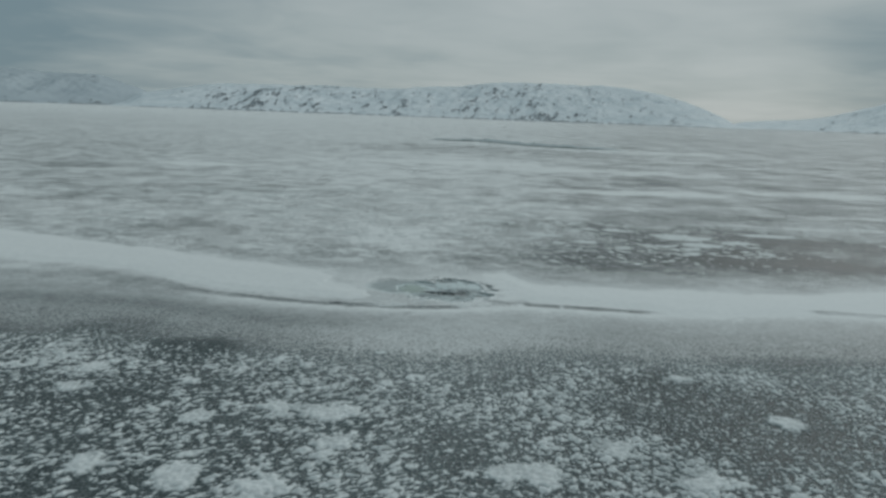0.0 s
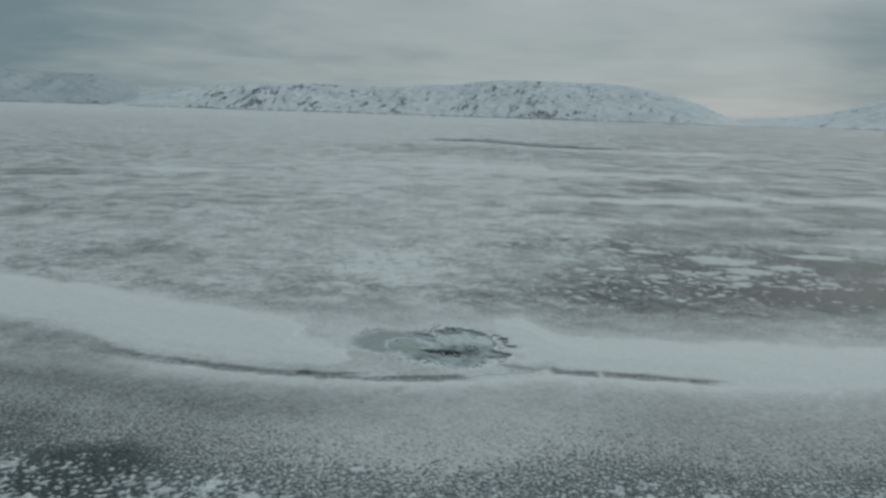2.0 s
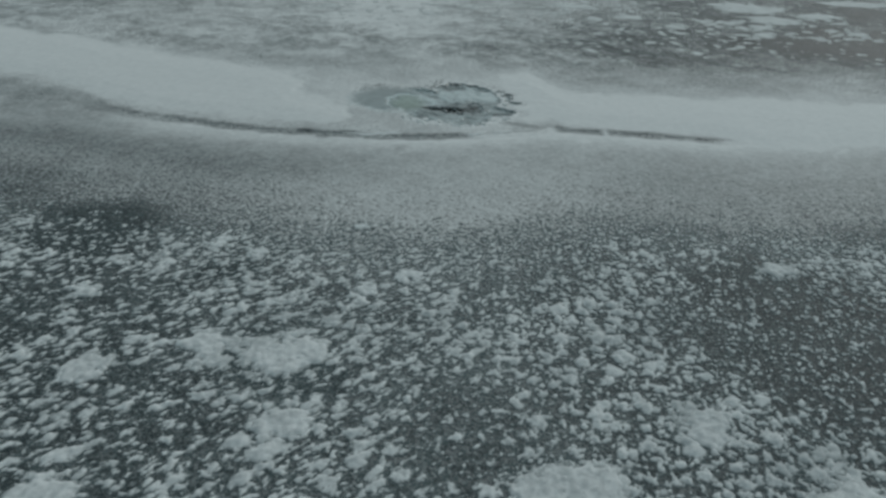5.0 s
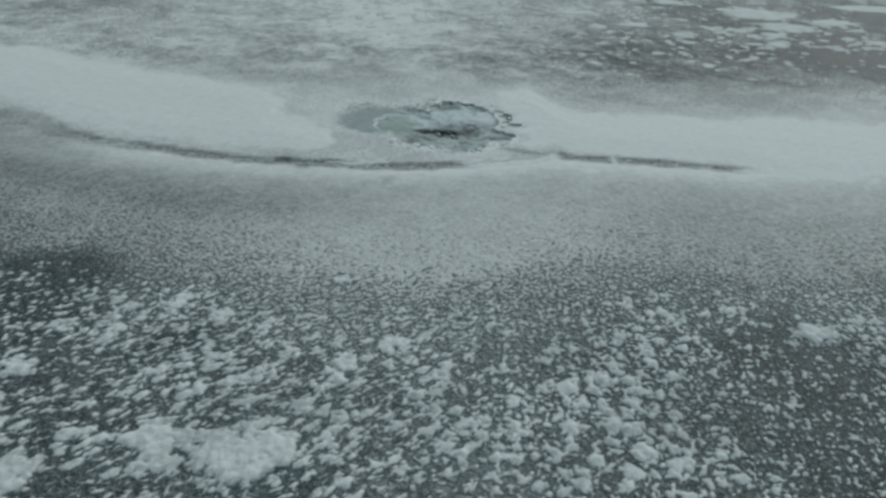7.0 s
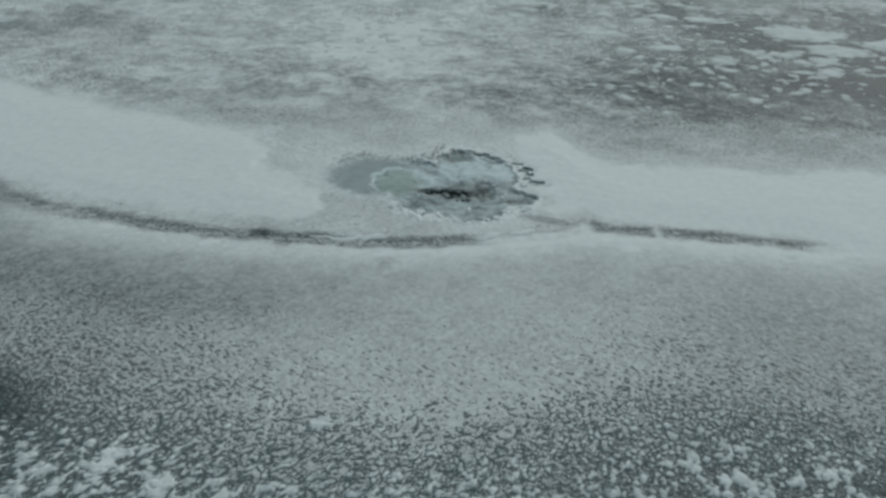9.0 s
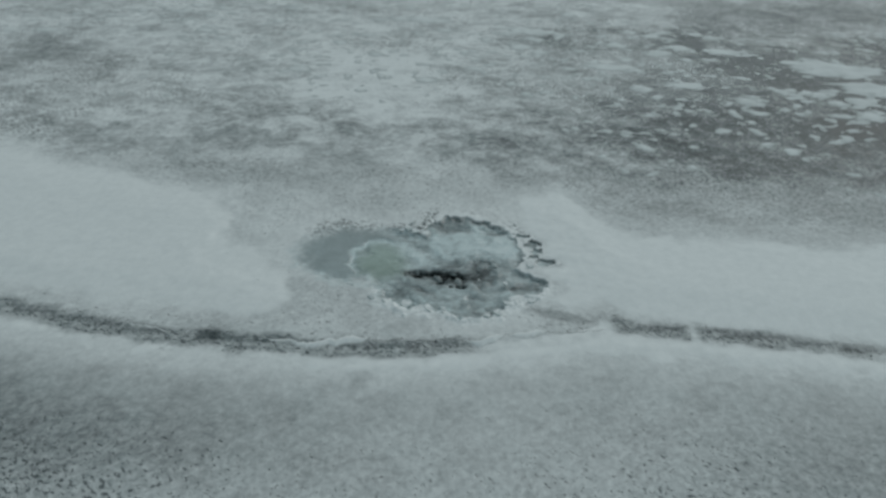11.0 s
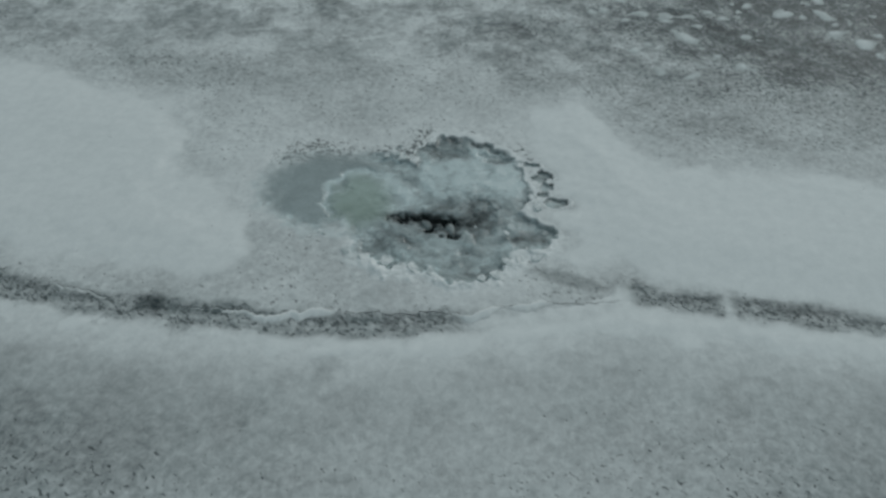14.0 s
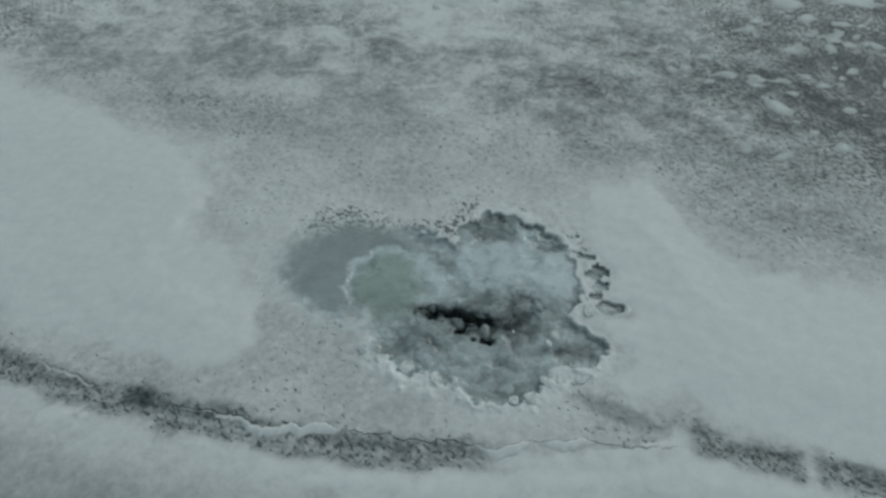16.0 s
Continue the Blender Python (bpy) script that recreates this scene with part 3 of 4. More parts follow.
gx, gy = lines(-13.2, 13.2, 0.12, 4600, 1.05, 1.05), lines(-16.8, 9.6, 0.12, 4600, 1.3, 1.018)
X, Y = np.meshgrid(gx, gy)
cx, cy = (X[:-1, :-1] + X[1:, 1:]) / 2, (Y[:-1, :-1] + Y[1:, 1:]) / 2
open_box = (cx > POOL_BOX[0]) & (cx < POOL_BOX[1]) & (cy > POOL_BOX[2]) & (cy < POOL_BOX[3])
f, sp = frost(X, Y)
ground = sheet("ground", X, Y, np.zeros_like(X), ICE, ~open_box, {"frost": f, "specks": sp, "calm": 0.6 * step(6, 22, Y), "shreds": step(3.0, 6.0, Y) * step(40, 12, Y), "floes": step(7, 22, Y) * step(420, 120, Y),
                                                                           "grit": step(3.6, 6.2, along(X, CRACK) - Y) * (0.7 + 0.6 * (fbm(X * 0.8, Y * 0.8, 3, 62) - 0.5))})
tagged(ground, "flat grey lake ice thinly dusted with snow", "frozen lake", kind="structure")


# ---- the breathing hole and its pool ----
def pool_fields(X, Y):
    """The pool's bed: how far inside, how much of the pool's look, height, paleness of the slush, deep water, green stain, snow rim."""
    p = pool_in(X, Y)
    soft = step(-0.95, -1.5, X)
    inside = step(-0.01, 0.04, p) * (1 - soft) + step(-0.22, 0.30, p + 0.3 * (fbm(X * 6, Y * 6, 3, 67) - 0.5)) * soft
    lumps, fine, cloud = fbm(X * 3.2, Y * 3.2, 4, 70), fbm(X * 11, Y * 11, 3, 75), fbm(X * 1.5, Y * 2.0, 4, 78)
    wx, wy = X + 0.30 * (lumps - 0.5) + 0.14 * (fine - 0.5), Y + 0.30 * (cloud - 0.5) + 0.14 * (fine - 0.5)
    wisp = (1 - np.abs(2 * fbm(wx * 2.0, wy * 3.0, 3, 90) - 1)) ** 4
    billow = np.maximum(domes(wx, wy, 0.42, 94, 0.2, 0.6), 0)
    core = np.maximum.reduce([blob(wx, wy, -0.34, 0.05, 0.26, 0.17, -12), blob(wx, wy, 0.0, -0.02, 0.42, 0.13, -6), 0.8 * blob(wx, wy, -0.2, -0.2, 0.18, 0.1), 0.8 * blob(wx, wy, 0.2, -0.30, 0.18, 0.12)])
    hole = core + 1.5 * (lumps - 0.5) + 0.9 * (fine - 0.5) - 0.35 * billow
    murk = np.maximum.reduce([1.5 * blob(wx, wy, 0.50, 0.06, 0.46, 0.50, -20), 0.9 * blob(wx, wy, -0.1, -0.05, 0.85, 0.36, -5), 0.5 * blob(wx, wy, 0.15, 0.3, 0.7, 0.3)])
    dome = blob(wx, wy, -1.28, 0.34, 0.60, 0.68, 20)
    arc = np.exp(-((dome + 0.02) / 0.15) ** 2) * step(-0.1, 0.4, (Y - 0.25) - 0.75 * (X + 1.4))
    crest = np.exp(-((wy - 0.60 + 0.22 * (X + 0.5)) / 0.10) ** 2) * step(-1.0, -0.5, X) * step(0.8, 0.1, X)
    shelf = np.maximum(blob(wx, wy, 0.62, 0.98, 0.9, 0.62, -12), 0.8 * blob(wx, wy, -0.1, 1.0, 0.6, 0.35))
    trough = np.maximum.reduce([blob(wx, wy, -0.05, 1.72, 0.42, 0.38, 20), blob(wx, wy, 0.72, 1.86, 0.50, 0.14, -14), blob(wx, wy, 0.80, 1.60, 0.35, 0.12, -12), 1.2 * blob(wx, wy, 1.38, -0.16, 0.56, 0.42),
                                0.4 * blob(wx, wy, 0.62, -0.95, 0.5, 0.35), 0.7 * blob(wx, wy, 0.30, -0.62, 0.2, 0.13, 30), 0.5 * blob(wx, wy, -0.45, -0.55, 0.22, 0.13), 0.35 * blob(wx, wy, 0.75, -0.45, 0.4, 0.25)])
    trough = step(-0.05, 0.5, trough + 0.3 * (lumps - 0.5))
    wet = step(0.0, 0.3, blob(X, Y, -1.9, 0.62, 1.15, 0.95, 8)) * (1 - step(-0.1, 0.1, dome)) * step(-0.75, -1.2, X)
    south = step(0.15, -0.35, Y + 0.1 * X)
    depth = 0.035 + 0.05 * (0.5 - lumps) - 0.03 * billow - 0.02 * step(-0.1, 0.4, dome) - 0.015 * step(0, 0.4, shelf) + 0.03 * trough + 0.03 * step(0.1, 0.5, murk)
    depth = np.maximum(depth * (1 - wet), 0.016 - 0.014 * wet) + 0.18 * step(0.05, 0.8, hole)
    low = step(0.1, -0.5, Y + 0.15 * X)
    rim = np.exp(-((p + 0.05) / 0.07) ** 2) * low * step(0.38, 0.6, fbm(X * 2.7, Y * 2.7, 3, 85) + 0.1)
    rim = (rim + 0.3 * np.exp(-((p + 0.03) / 0.035) ** 2)) * (1 - soft) * (1 - step(-0.8, -1.1, X) * step(0.7, 1.0, Y)) * (0.35 + 1.1 * step(0.3, 0.75, fbm(X * 6, Y * 6, 4, 96, 0.65)))
    z = -depth * step(-0.005, 0.05 + 0.25 * soft, p) + 0.025 * rim * (0.5 + 1.0 * fine)
    slush = 0.51 + 0.28 * (cloud - 0.5) + 0.20 * (lumps - 0.5) + 0.10 * step(-0.1, 0.5, shelf) + 0.07 * crest + 0.24 * arc + 0.12 * (wisp - 0.4) + 0.15 * billow - 0.07 * south
    slush = slush + 0.11 * (step(0.49, 0.53, fbm(wx * 3.6, wy * 4.6, 4, 81, 0.6)) - 0.5) + 0.07 * (step(0.5, 0.54, fbm(X * 9, Y * 9, 3, 83)) - 0.5)
    slush = slush - 0.20 * trough - 0.33 * step(-0.1, 0.6, murk + 0.5 * (lumps - 0.5)) - 0.40 * step(-0.30, 0.70, hole)
    slush = slush * (1 - wet) + wet * (0.38 + 0.10 * (cloud - 0.5))
    bits = step(0.64, 0.70, fbm(X * 7, Y * 7, 2, 88)) * step(0.30, 0.05, p) * low
    slush = slush + 0.30 * step(0.05, 0.0, p) * low + 0.30 * bits - 0.14 * step(0.12, 0.02, p) * step(0.2, 1.0, Y + X * 0.3) * (1 - soft) - 0.10 * step(1.15, 1.4, X) * step(0.3, 0.5, Y)
    stain = step(-0.12, 0.6, dome + 0.5 * (lumps - 0.5) + 0.3 * (fine - 0.5)) * (1 - step(-0.1, 0.15, hole)) * (1 - 0.8 * arc)
    return p, inside, z, slush, hole, stain, rim


X, Y = grid(*POOL_BOX, 0.014)
p, inside, z, slush, deep, algae, rim = pool_fields(X, Y)
f, sp = frost(X, Y)
edge = np.minimum.reduce([X - POOL_BOX[0], POOL_BOX[1] - X, Y - POOL_BOX[2], POOL_BOX[3] - Y])
hole = tagged(new("breathing_hole"), "dark breathing hole in a slushy melt pool in lake ice", "ice hole")
tagged(sheet("slush_bed", X, Y, z * step(0, 0.1, edge), POOL_ICE, None,
             {"frost": np.clip(f + 0.6 * rim, 0, 1.15), "specks": np.clip(sp - rim, 0, 1), "slush": slush, "algae": algae, "inside": inside}, hole), "grey slush with white rims and green stain")
wet_part = corners(blob(X, Y, -0.02, -0.05, 0.72, 0.42) > 0)
tagged(sheet("water_surface", X, Y, np.full_like(X, -0.105), WATER, wet_part, None, hole), "clear still meltwater")

# ---- snow drifts along the crack ----


def drift(name, which, box, d, label, edge, white):
    X, Y = grid(*box, d)
    side = drift_sides(X, Y)[which]
    ripple = fbm(X * 2.5, Y * 6.0, 3, 104) - 0.5
    h = 0.05 * step(0, 1.1, side) + 0.012 * np.minimum(side, 0.35) + 0.012 * ripple * step(0.0, 0.3, side)
    f, sp = frost(X, Y)
    full = step(-0.02, edge, side + 0.25 * (fbm(X * 3, Y * 3, 3, 118) - 0.5))
    full = full * (1 - 0.9 * bands(X, Y) * step(11.5, 12.5, X))
    ob = sheet(name, X, Y, h, ICE, corners(h > 0), {"frost": f + (white - f) * full, "specks": sp * (1 - full), "calm": 0.8 * full})
    return tagged(ob, label, "snow drift", "drifts along the crack", "stuff")


drift("snow_drift", 0, (-30, -2.2, -2.4, 12), 0.06, "smooth white wind-packed snow drift tapering to a point", 0.34, 0.90)
drift("snow_drift", 1, (1.0, 30, -2.4, 6), 0.05, "smooth white wind-packed snow drift beside the pool", 0.32, 1.04)
drift("snow_drift", 2, (-14, 22, -4.2, 0.6), 0.05, "narrow white snow bank below the long ice crack", 0.24, 0.94)


# ---- the crack ----
def crack_run(x0, x1, s, lip, gap):
    """A thin jagged opening in the ice with a raised snow lip on its near side."""
    xs = np.arange(x0, x1, 0.02)
    taper = np.minimum(1, np.minimum(xs - x0, x1 - xs) / 0.25)
    ys = crack_y(xs) + 0.13 - 0.25 * step(1.2, 2.5, xs) + 0.14 * (vnoise(xs * 2.3, xs * 0, s) - 0.5) + 0.07 * (vnoise(xs * 7, xs * 0, s + 1) - 0.5) + 0.035 * (vnoise(xs * 26, xs * 0, s + 2) - 0.5)
    w = gap * taper * (0.35 + 1.1 * vnoise(xs * 7, xs * 0, s + 3))
    h = lip * taper * (0.03 + 1.2 * step(0.60, 0.92, vnoise(xs * 1.5, xs * 0, s + 4)))
    return xs, ys, w, h, taper


crack = tagged(new("ice_crack"), "long jagged crack in lake ice with raised snowy lip", "crack")
n_wet = Nodes("dark_wet_crack")
wet_dark = n_wet.done(n_wet.mix(n_wet.smooth(n_wet.noise(8.0), 0.3, 0.7), (0.02, 0.028, 0.03), (0.07, 0.085, 0.088)), 0.3)
for x0, x1, s, lip, gap in ((-3.5, -1.2, 200, 0.040, 0.011), (-1.35, 1.0, 204, 0.040, 0.012), (0.85, 2.55, 210, 0.028, 0.007), (-5.3, -3.9, 214, 0.022, 0.008)):
    xs, ys, w, h, taper = crack_run(x0, x1, s, lip, gap)
    across = np.array([[-0.5, 0.5]])
    Xc, Yc = np.repeat(xs[:, None], 2, 1), ys[:, None] + across * w[:, None]
    sheet("opening", Xc, Yc, np.full_like(Xc, 0.007), wet_dark, parent=crack)
    prof = np.array([-0.15, -0.09, -0.045, -0.012, 0.0]), np.array([-0.10, 0.55, 0.95, 1.0, -0.004])
    Xl = np.repeat(xs[:, None], 5, 1)
    Yl = ys[:, None] - 0.5 * w[:, None] + prof[0][None] * (taper * (0.10 + 0.90 * step(0.55, 0.92, vnoise(xs * 1.5, xs * 0, s + 4))))[:, None]
    Zl = h[:, None] * prof[1][None] + 0.008 * (vnoise(Xl * 14, Yl * 14, s + 5) - 0.5)
    tagged(sheet("snow_lip", Xl, Yl, Zl, ICE, None, {"frost": np.clip(0.62 + 14 * Zl, 0, 1.1), "specks": 0 * Zl}, crack), "raised white snow edge")

# ---- crusted clumps on the near ice ----


def clump_height(X, Y):
    """Crusted lumps of three sizes; in the west the wind has drawn them out into slanting rows."""
    s = along(X, CRACK) - Y
    f, sp = frost(X, Y)
    wx = X + 0.16 * (fbm(X * 4, Y * 4, 3, 120) - 0.5) + 0.07 * (fbm(X * 14, Y * 14, 2, 128) - 0.5)
    wy = Y + 0.16 * (fbm(X * 4, Y * 4, 3, 126) - 0.5) + 0.07 * (fbm(X * 14, Y * 14, 2, 129) - 0.5)
    u, v = 0.58 * (0.84 * wx + 0.54 * wy), 1.18 * (0.84 * wy - 0.54 * wx)
    drawn = step(2.5, -2.0, X + 1.5 * (fbm(X * 0.5, Y * 0.5, 2, 170) - 0.5))
    small, mid, large = (domes(wx, wy, size, seed, lo, hi) * (1 - drawn) + domes(u, v, size, seed + 5, lo, hi) * drawn
                         for size, seed, lo, hi in ((0.095, 130, 0.25, 0.62), (0.20, 140, 0.2, 0.62), (0.40, 150, 0.1, 0.55)))
    fluff, ragged = fbm(X * 19, Y * 19, 3, 160, 0.6) - 0.5, fbm(X * 5, Y * 5, 4, 163, 0.6) - 0.5
    groups, broad = fbm(X * 0.9, Y * 0.9, 3, 165) - 0.5, fbm(X * 0.42, Y * 0.42, 3, 167) - 0.5
    bare = step(0.0, 0.55, blob(X, Y, 6.6, -9.9, 3.5, 2.5, -8) + 0.5 * groups)
    want = 0.50 * (f - 0.33) + 0.36 * groups + 0.32 * broad - 0.34 * bare - 0.09 * step(-0.5, -4, X) * step(7, 9, s) + 0.06 * step(6, 8, s)
    h = np.maximum.reduce([0.050 * (small - 0.01 + 0.7 * want + 0.20 * bare) * step(2.8, 5.6, s), 0.066 * (mid - 0.07 + want + 0.4 * ragged) * step(4.2, 6.6, s),
                           0.078 * (large - 0.22 + 1.2 * want + 0.7 * ragged) * step(5.2, 7.6, s)])
    h = h + 0.030 * fluff * (h > -0.02) - 0.02 * (1 - step(2.6, 6.0, s))
    # the field thins out unevenly towards bare ice
    h = h - 0.12 * step(12.4, 13.7, np.abs(X) + 1.6 * groups)
    return h - 0.12 * step(0.30, -0.02, blob(X, Y, 0, -8.6, 18, 13) + 0.35 * (fbm(X * 0.35, Y * 0.35, 4, 168) - 0.5))


X, Y = grid(-13.8, 13.8, -14.0, -3.2, 0.023)
h = clump_height(X, Y)
keep = corners(h > 0)
pieces, keep = alone(keep, 280, 50)
for box, mine in pieces:
    ob = sheet("snow_clump", X[box], Y[box], np.maximum(h, -0.02)[box], CLUMP_SNOW, mine, {"thick": (h / 0.023)[box]})
    tagged(ob, "low crusted white snow clump on dark lake ice", "snow clump", "snow clumps on the near ice")
clumps = sheet("snow_clumps", X, Y, np.maximum(h, -0.02), CLUMP_SNOW, keep, {"thick": h / 0.023})
tagged(clumps, "crusted white snow clumps scattered on dark lake ice", "snow clumps", kind="stuff")
X, Y = grid(-14.0, 14.0, -21.0, -14.0, 0.05)
h = clump_height(X, Y)
outer = sheet("snow_clumps", X, Y, np.maximum(h, -0.02), CLUMP_SNOW, corners(h > 0), {"thick": h / 0.023})
tagged(outer, "crusted white snow clumps thinning out on bare lake ice", "snow clumps", kind="stuff")

# ---- thin snow patches on the far ice ----
X, Y = fan(0.80, 2.9, 90, 0.0024, 0.0042)
wx, wy = X + 0.7 * (fbm(X * 1.2, Y * 1.2, 3, 170) - 0.5) + 0.25 * (fbm(X * 5, Y * 5, 3, 172) - 0.5), Y + 0.5 * (fbm(X * 1.2, Y * 1.2, 3, 174) - 0.5) + 0.2 * (fbm(X * 5, Y * 5, 3, 173) - 0.5)
groups = fbm(X * 0.16, Y * 0.22, 4, 176) - 0.5
where = step(0.0, 0.5, np.maximum.reduce([blob(X, Y, 10, 15, 16, 9), blob(X, Y, 26, 18, 14, 8), 0.9 * blob(X, Y, 3, 15, 12, 9), 0.8 * blob(X, Y, -10, 22, 22, 13)]) + groups)
h = np.maximum(0.05 * (domes(wx * 0.8, wy * 0.9, 0.42, 180, 0.1, 0.55) - 0.22 + 0.5 * groups), 0.07 * (domes(wx * 0.75, wy * 0.85, 1.0, 190, 0.1, 0.5) - 0.32 + 0.6 * groups)) - 0.03 * (1 - where) * step(5, 8, Y) - 0.05 * step(9, 6.5, Y)
tuft = step(0.0, 0.5, np.maximum(blob(X, Y, 3.6, 6.6, 5.5, 3.4), 0.6 * blob(X, Y, 9, 8.5, 7, 4)) + 1.2 * groups)
h = np.maximum(h, 0.045 * (domes(wx * 0.8, wy, 0.40, 184, 0.1, 0.55) - 0.25 + 0.9 * groups) - 0.03 * (1 - tuft))
h = h + (0.010 + 0.020 * step(14, 6, Y)) * (fbm(X * 5, Y * 5, 4, 198, 0.6) - 0.5)
pieces, keep = alone(corners(h > 0), 110, 12)
for box, mine in pieces:
    ob = sheet("snow_patch", X[box], Y[box], np.maximum(h, -0.03)[box], PATCH_SNOW, mine, {"thick": (h / 0.022)[box]})
    tagged(ob, "thin flat white snow patch blown onto grey ice", "snow patch", "snow patches on the far ice")
patches = sheet("snow_patches", X, Y, np.maximum(h, -0.03), PATCH_SNOW, keep, {"thick": h / 0.022})
tagged(patches, "flat white snow patches blown across grey ice", "snow patches", kind="stuff")

# ---- single mounds of snow that stand out ----


def mound(name, cx, cy, rx, ry, high, seed, material, label, category, group, lump):
    d = rx / 22
    X, Y = grid(-1.5 * rx, 1.5 * rx, -1.5 * ry, 1.5 * ry, d)
    gx, gy = X + cx, Y + cy
    wx = X + 0.9 * rx * (fbm(gx / rx * 1.3, gy / ry * 1.3, 3, seed) - 0.5)
    wy = Y + 0.9 * ry * (fbm(gx / rx * 1.3, gy / ry * 1.3, 3, seed + 5) - 0.5)
    b = blob(wx, wy, 0, 0, rx, ry) + 1.6 * (fbm(gx / rx * 2.0, gy / ry * 2.2, 5, seed + 9, 0.6) - 0.5)
    lumps = domes(gx + 0.05 * wx, gy + 0.05 * wy, lump, seed + 14, 0.3, 0.66)
    h = high * (np.minimum(b, 0.45) + 0.20 * lumps * step(-0.5, 0.1, b) + 0.06) - 0.004
    ob = sheet(name, X, Y, h, material, corners(h > 0), {"thick": h / (0.34 * high)})
    ob.location = (cx, cy, 0)
    return tagged(ob, label, category, group)


for k, (cx, cy, r) in enumerate(((-0.73, -8.19, 0.27), (-4.26, -7.28, 0.25), (-3.44, -7.67, 0.19), (-1.45, -8.62, 0.20), (-1.74, -6.60, 0.17), (-2.3, -10.3, 0.5), (-3.55, -10.2, 0.42), (-6.0, -8.95, 0.25),
                                 (-4.75, -13.05, 0.5), (-2.17, -11.65, 0.45), (-3.15, -13.2, 0.45), (3.35, -11.5, 0.42), (7.5, -10.05, 0.42), (1.7, -12.5, 0.5), (4.75, -12.5, 0.5), (5.87, -7.64, 0.34), (-8.5, -9.5, 0.34), (-8.6, -8.3, 0.36), (-5.1, -10.7, 0.36), (-6.4, -12.7, 0.45), (-2.75, -10.35, 0.42), (1.15, -12.5, 0.42))):
    mound("snow_clump", cx, cy, r * 1.1, r * 0.95, 0.07 + 0.05 * r, 300 + 20 * k, CLUMP_SNOW, "small white mound of crusted snow on dark ice" if r < 0.4 else "wide lumpy white mound of crusted snow on ice", "snow clump", "snow clumps on the near ice", 0.15)
for k, (cx, cy, rx, ry) in enumerate(((13.3, 13.9, 1.5, 1.0), (16.1, 12.6, 1.0, 0.5), (13.6, 11.6, 1.2, 0.65), (19.0, 15.5, 1.7, 0.7), (2.7, 17.4, 1.2, 0.6), (-1.5, 18.6, 1.3, 0.6), (10.2, 15.4, 1.0, 0.5), (7.4, 11.3, 0.8, 0.4), (5.2, 13.0, 0.8, 0.4))):
    mound("snow_patch", cx, cy, rx, ry, 0.05, 700 + 20 * k, PATCH_SNOW, "flat white snow patch on dark grey ice", "snow patch", "snow patches on the far ice", 0.5)


# ---- loose ice along the pool's broken edge ----
def chunk_mesh(seed, material):
    rnd = random.Random(seed)
    bm = bmesh.new()
    bmesh.ops.create_icosphere(bm, subdivisions=2, radius=1.0)
    knock = [Vector((rnd.uniform(-1, 1), rnd.uniform(-1, 1), rnd.uniform(-1, 1))).normalized() for _ in range(7)]
    for v in bm.verts:
        for k in knock:
            over = v.co.dot(k) - 0.62
            if over > 0:
                v.co -= k * over * 0.9
        v.co *= 1 + 0.12 * (noise.noise(v.co * 2.3 + Vector((seed, 0, 0))))
        v.co.z *= 0.3
    me = bpy.data.meshes.new("ice_chunk")
    bm.to_mesh(me)
    bm.free()
    me.materials.append(material)
    return me


n_chunk = Nodes("white_broken_ice")
n_lump = Nodes("wet_slush_lump")
LUMP = n_lump.done(n_lump.mix(n_lump.smooth(n_lump.noise(12.0, 3.0), 0.3, 0.7), (0.10, 0.125, 0.125), (0.28, 0.325, 0.325)), 0.45, n_lump.noise(30.0), 0.01, 0.5)
CHUNK = n_chunk.done(n_chunk.mix(n_chunk.smooth(n_chunk.noise(14.0, 3.0), 0.35, 0.65), (0.50, 0.56, 0.56), (0.80, 0.83, 0.82)), 0.55, n_chunk.noise(40.0), 0.01, 0.5)
chunks, lumps = [chunk_mesh(900 + k, CHUNK) for k in range(6)], [chunk_mesh(920 + k, LUMP) for k in range(5)]
rnd = random.Random(41)
spots = []
while len(spots) < 40:
    x, y = rnd.uniform(-1.9, 1.9), rnd.uniform(-1.6, 1.9)
    at = float(pool_in(np.array([x]), np.array([y]))[0])
    edge_low = y + 0.15 * x < -0.25
    if (edge_low and -0.05 < at < 0.14) or (-1.1 < x < -0.5 and 1.25 < y < 1.75 and at < 0.15) or (at > 0.05 and 0.4 < x < 1.2 and -0.7 < y < 0.0 and rnd.random() < 0.10):
        spots.append((x, y, at))
for x, y, at in spots:
    size = rnd.uniform(0.010, 0.026) * (1.7 if rnd.random() < 0.15 else 1.0)
    ob = new("ice_chunk", rnd.choice(chunks))
    ob.matrix_world = pose(x, y, -0.022 + 0.3 * size if at > 0.05 else 0.012 + 0.2 * size, rnd.uniform(-25, 25), rnd.uniform(-25, 25), rnd.uniform(0, 360)) @ Matrix.Diagonal((size * rnd.uniform(1, 1.8), size, size, 1))
    tagged(ob, "small white chunk of broken ice in the slush", "ice chunk", "ice chunks round the pool")

for x, y, size in ((-0.20, -0.12, 0.09), (-0.03, -0.17, 0.06), (0.16, -0.20, 0.11), (-0.40, -0.10, 0.06), (0.06, 0.12, 0.08), (-0.62, 0.12, 0.08)):
    ob = new("ice_chunk", rnd.choice(lumps))
    ob.matrix_world = pose(x, y, -0.085, rnd.uniform(-30, 30), rnd.uniform(-30, 30), rnd.uniform(0, 360)) @ Matrix.Diagonal((size * 1.4, size * 0.9, size * 1.8, 1))
    tagged(ob, "grey lump of slush ice floating in the dark hole", "ice chunk", "ice chunks round the pool")

# ---- broken plates of crust at the pool's edge ----


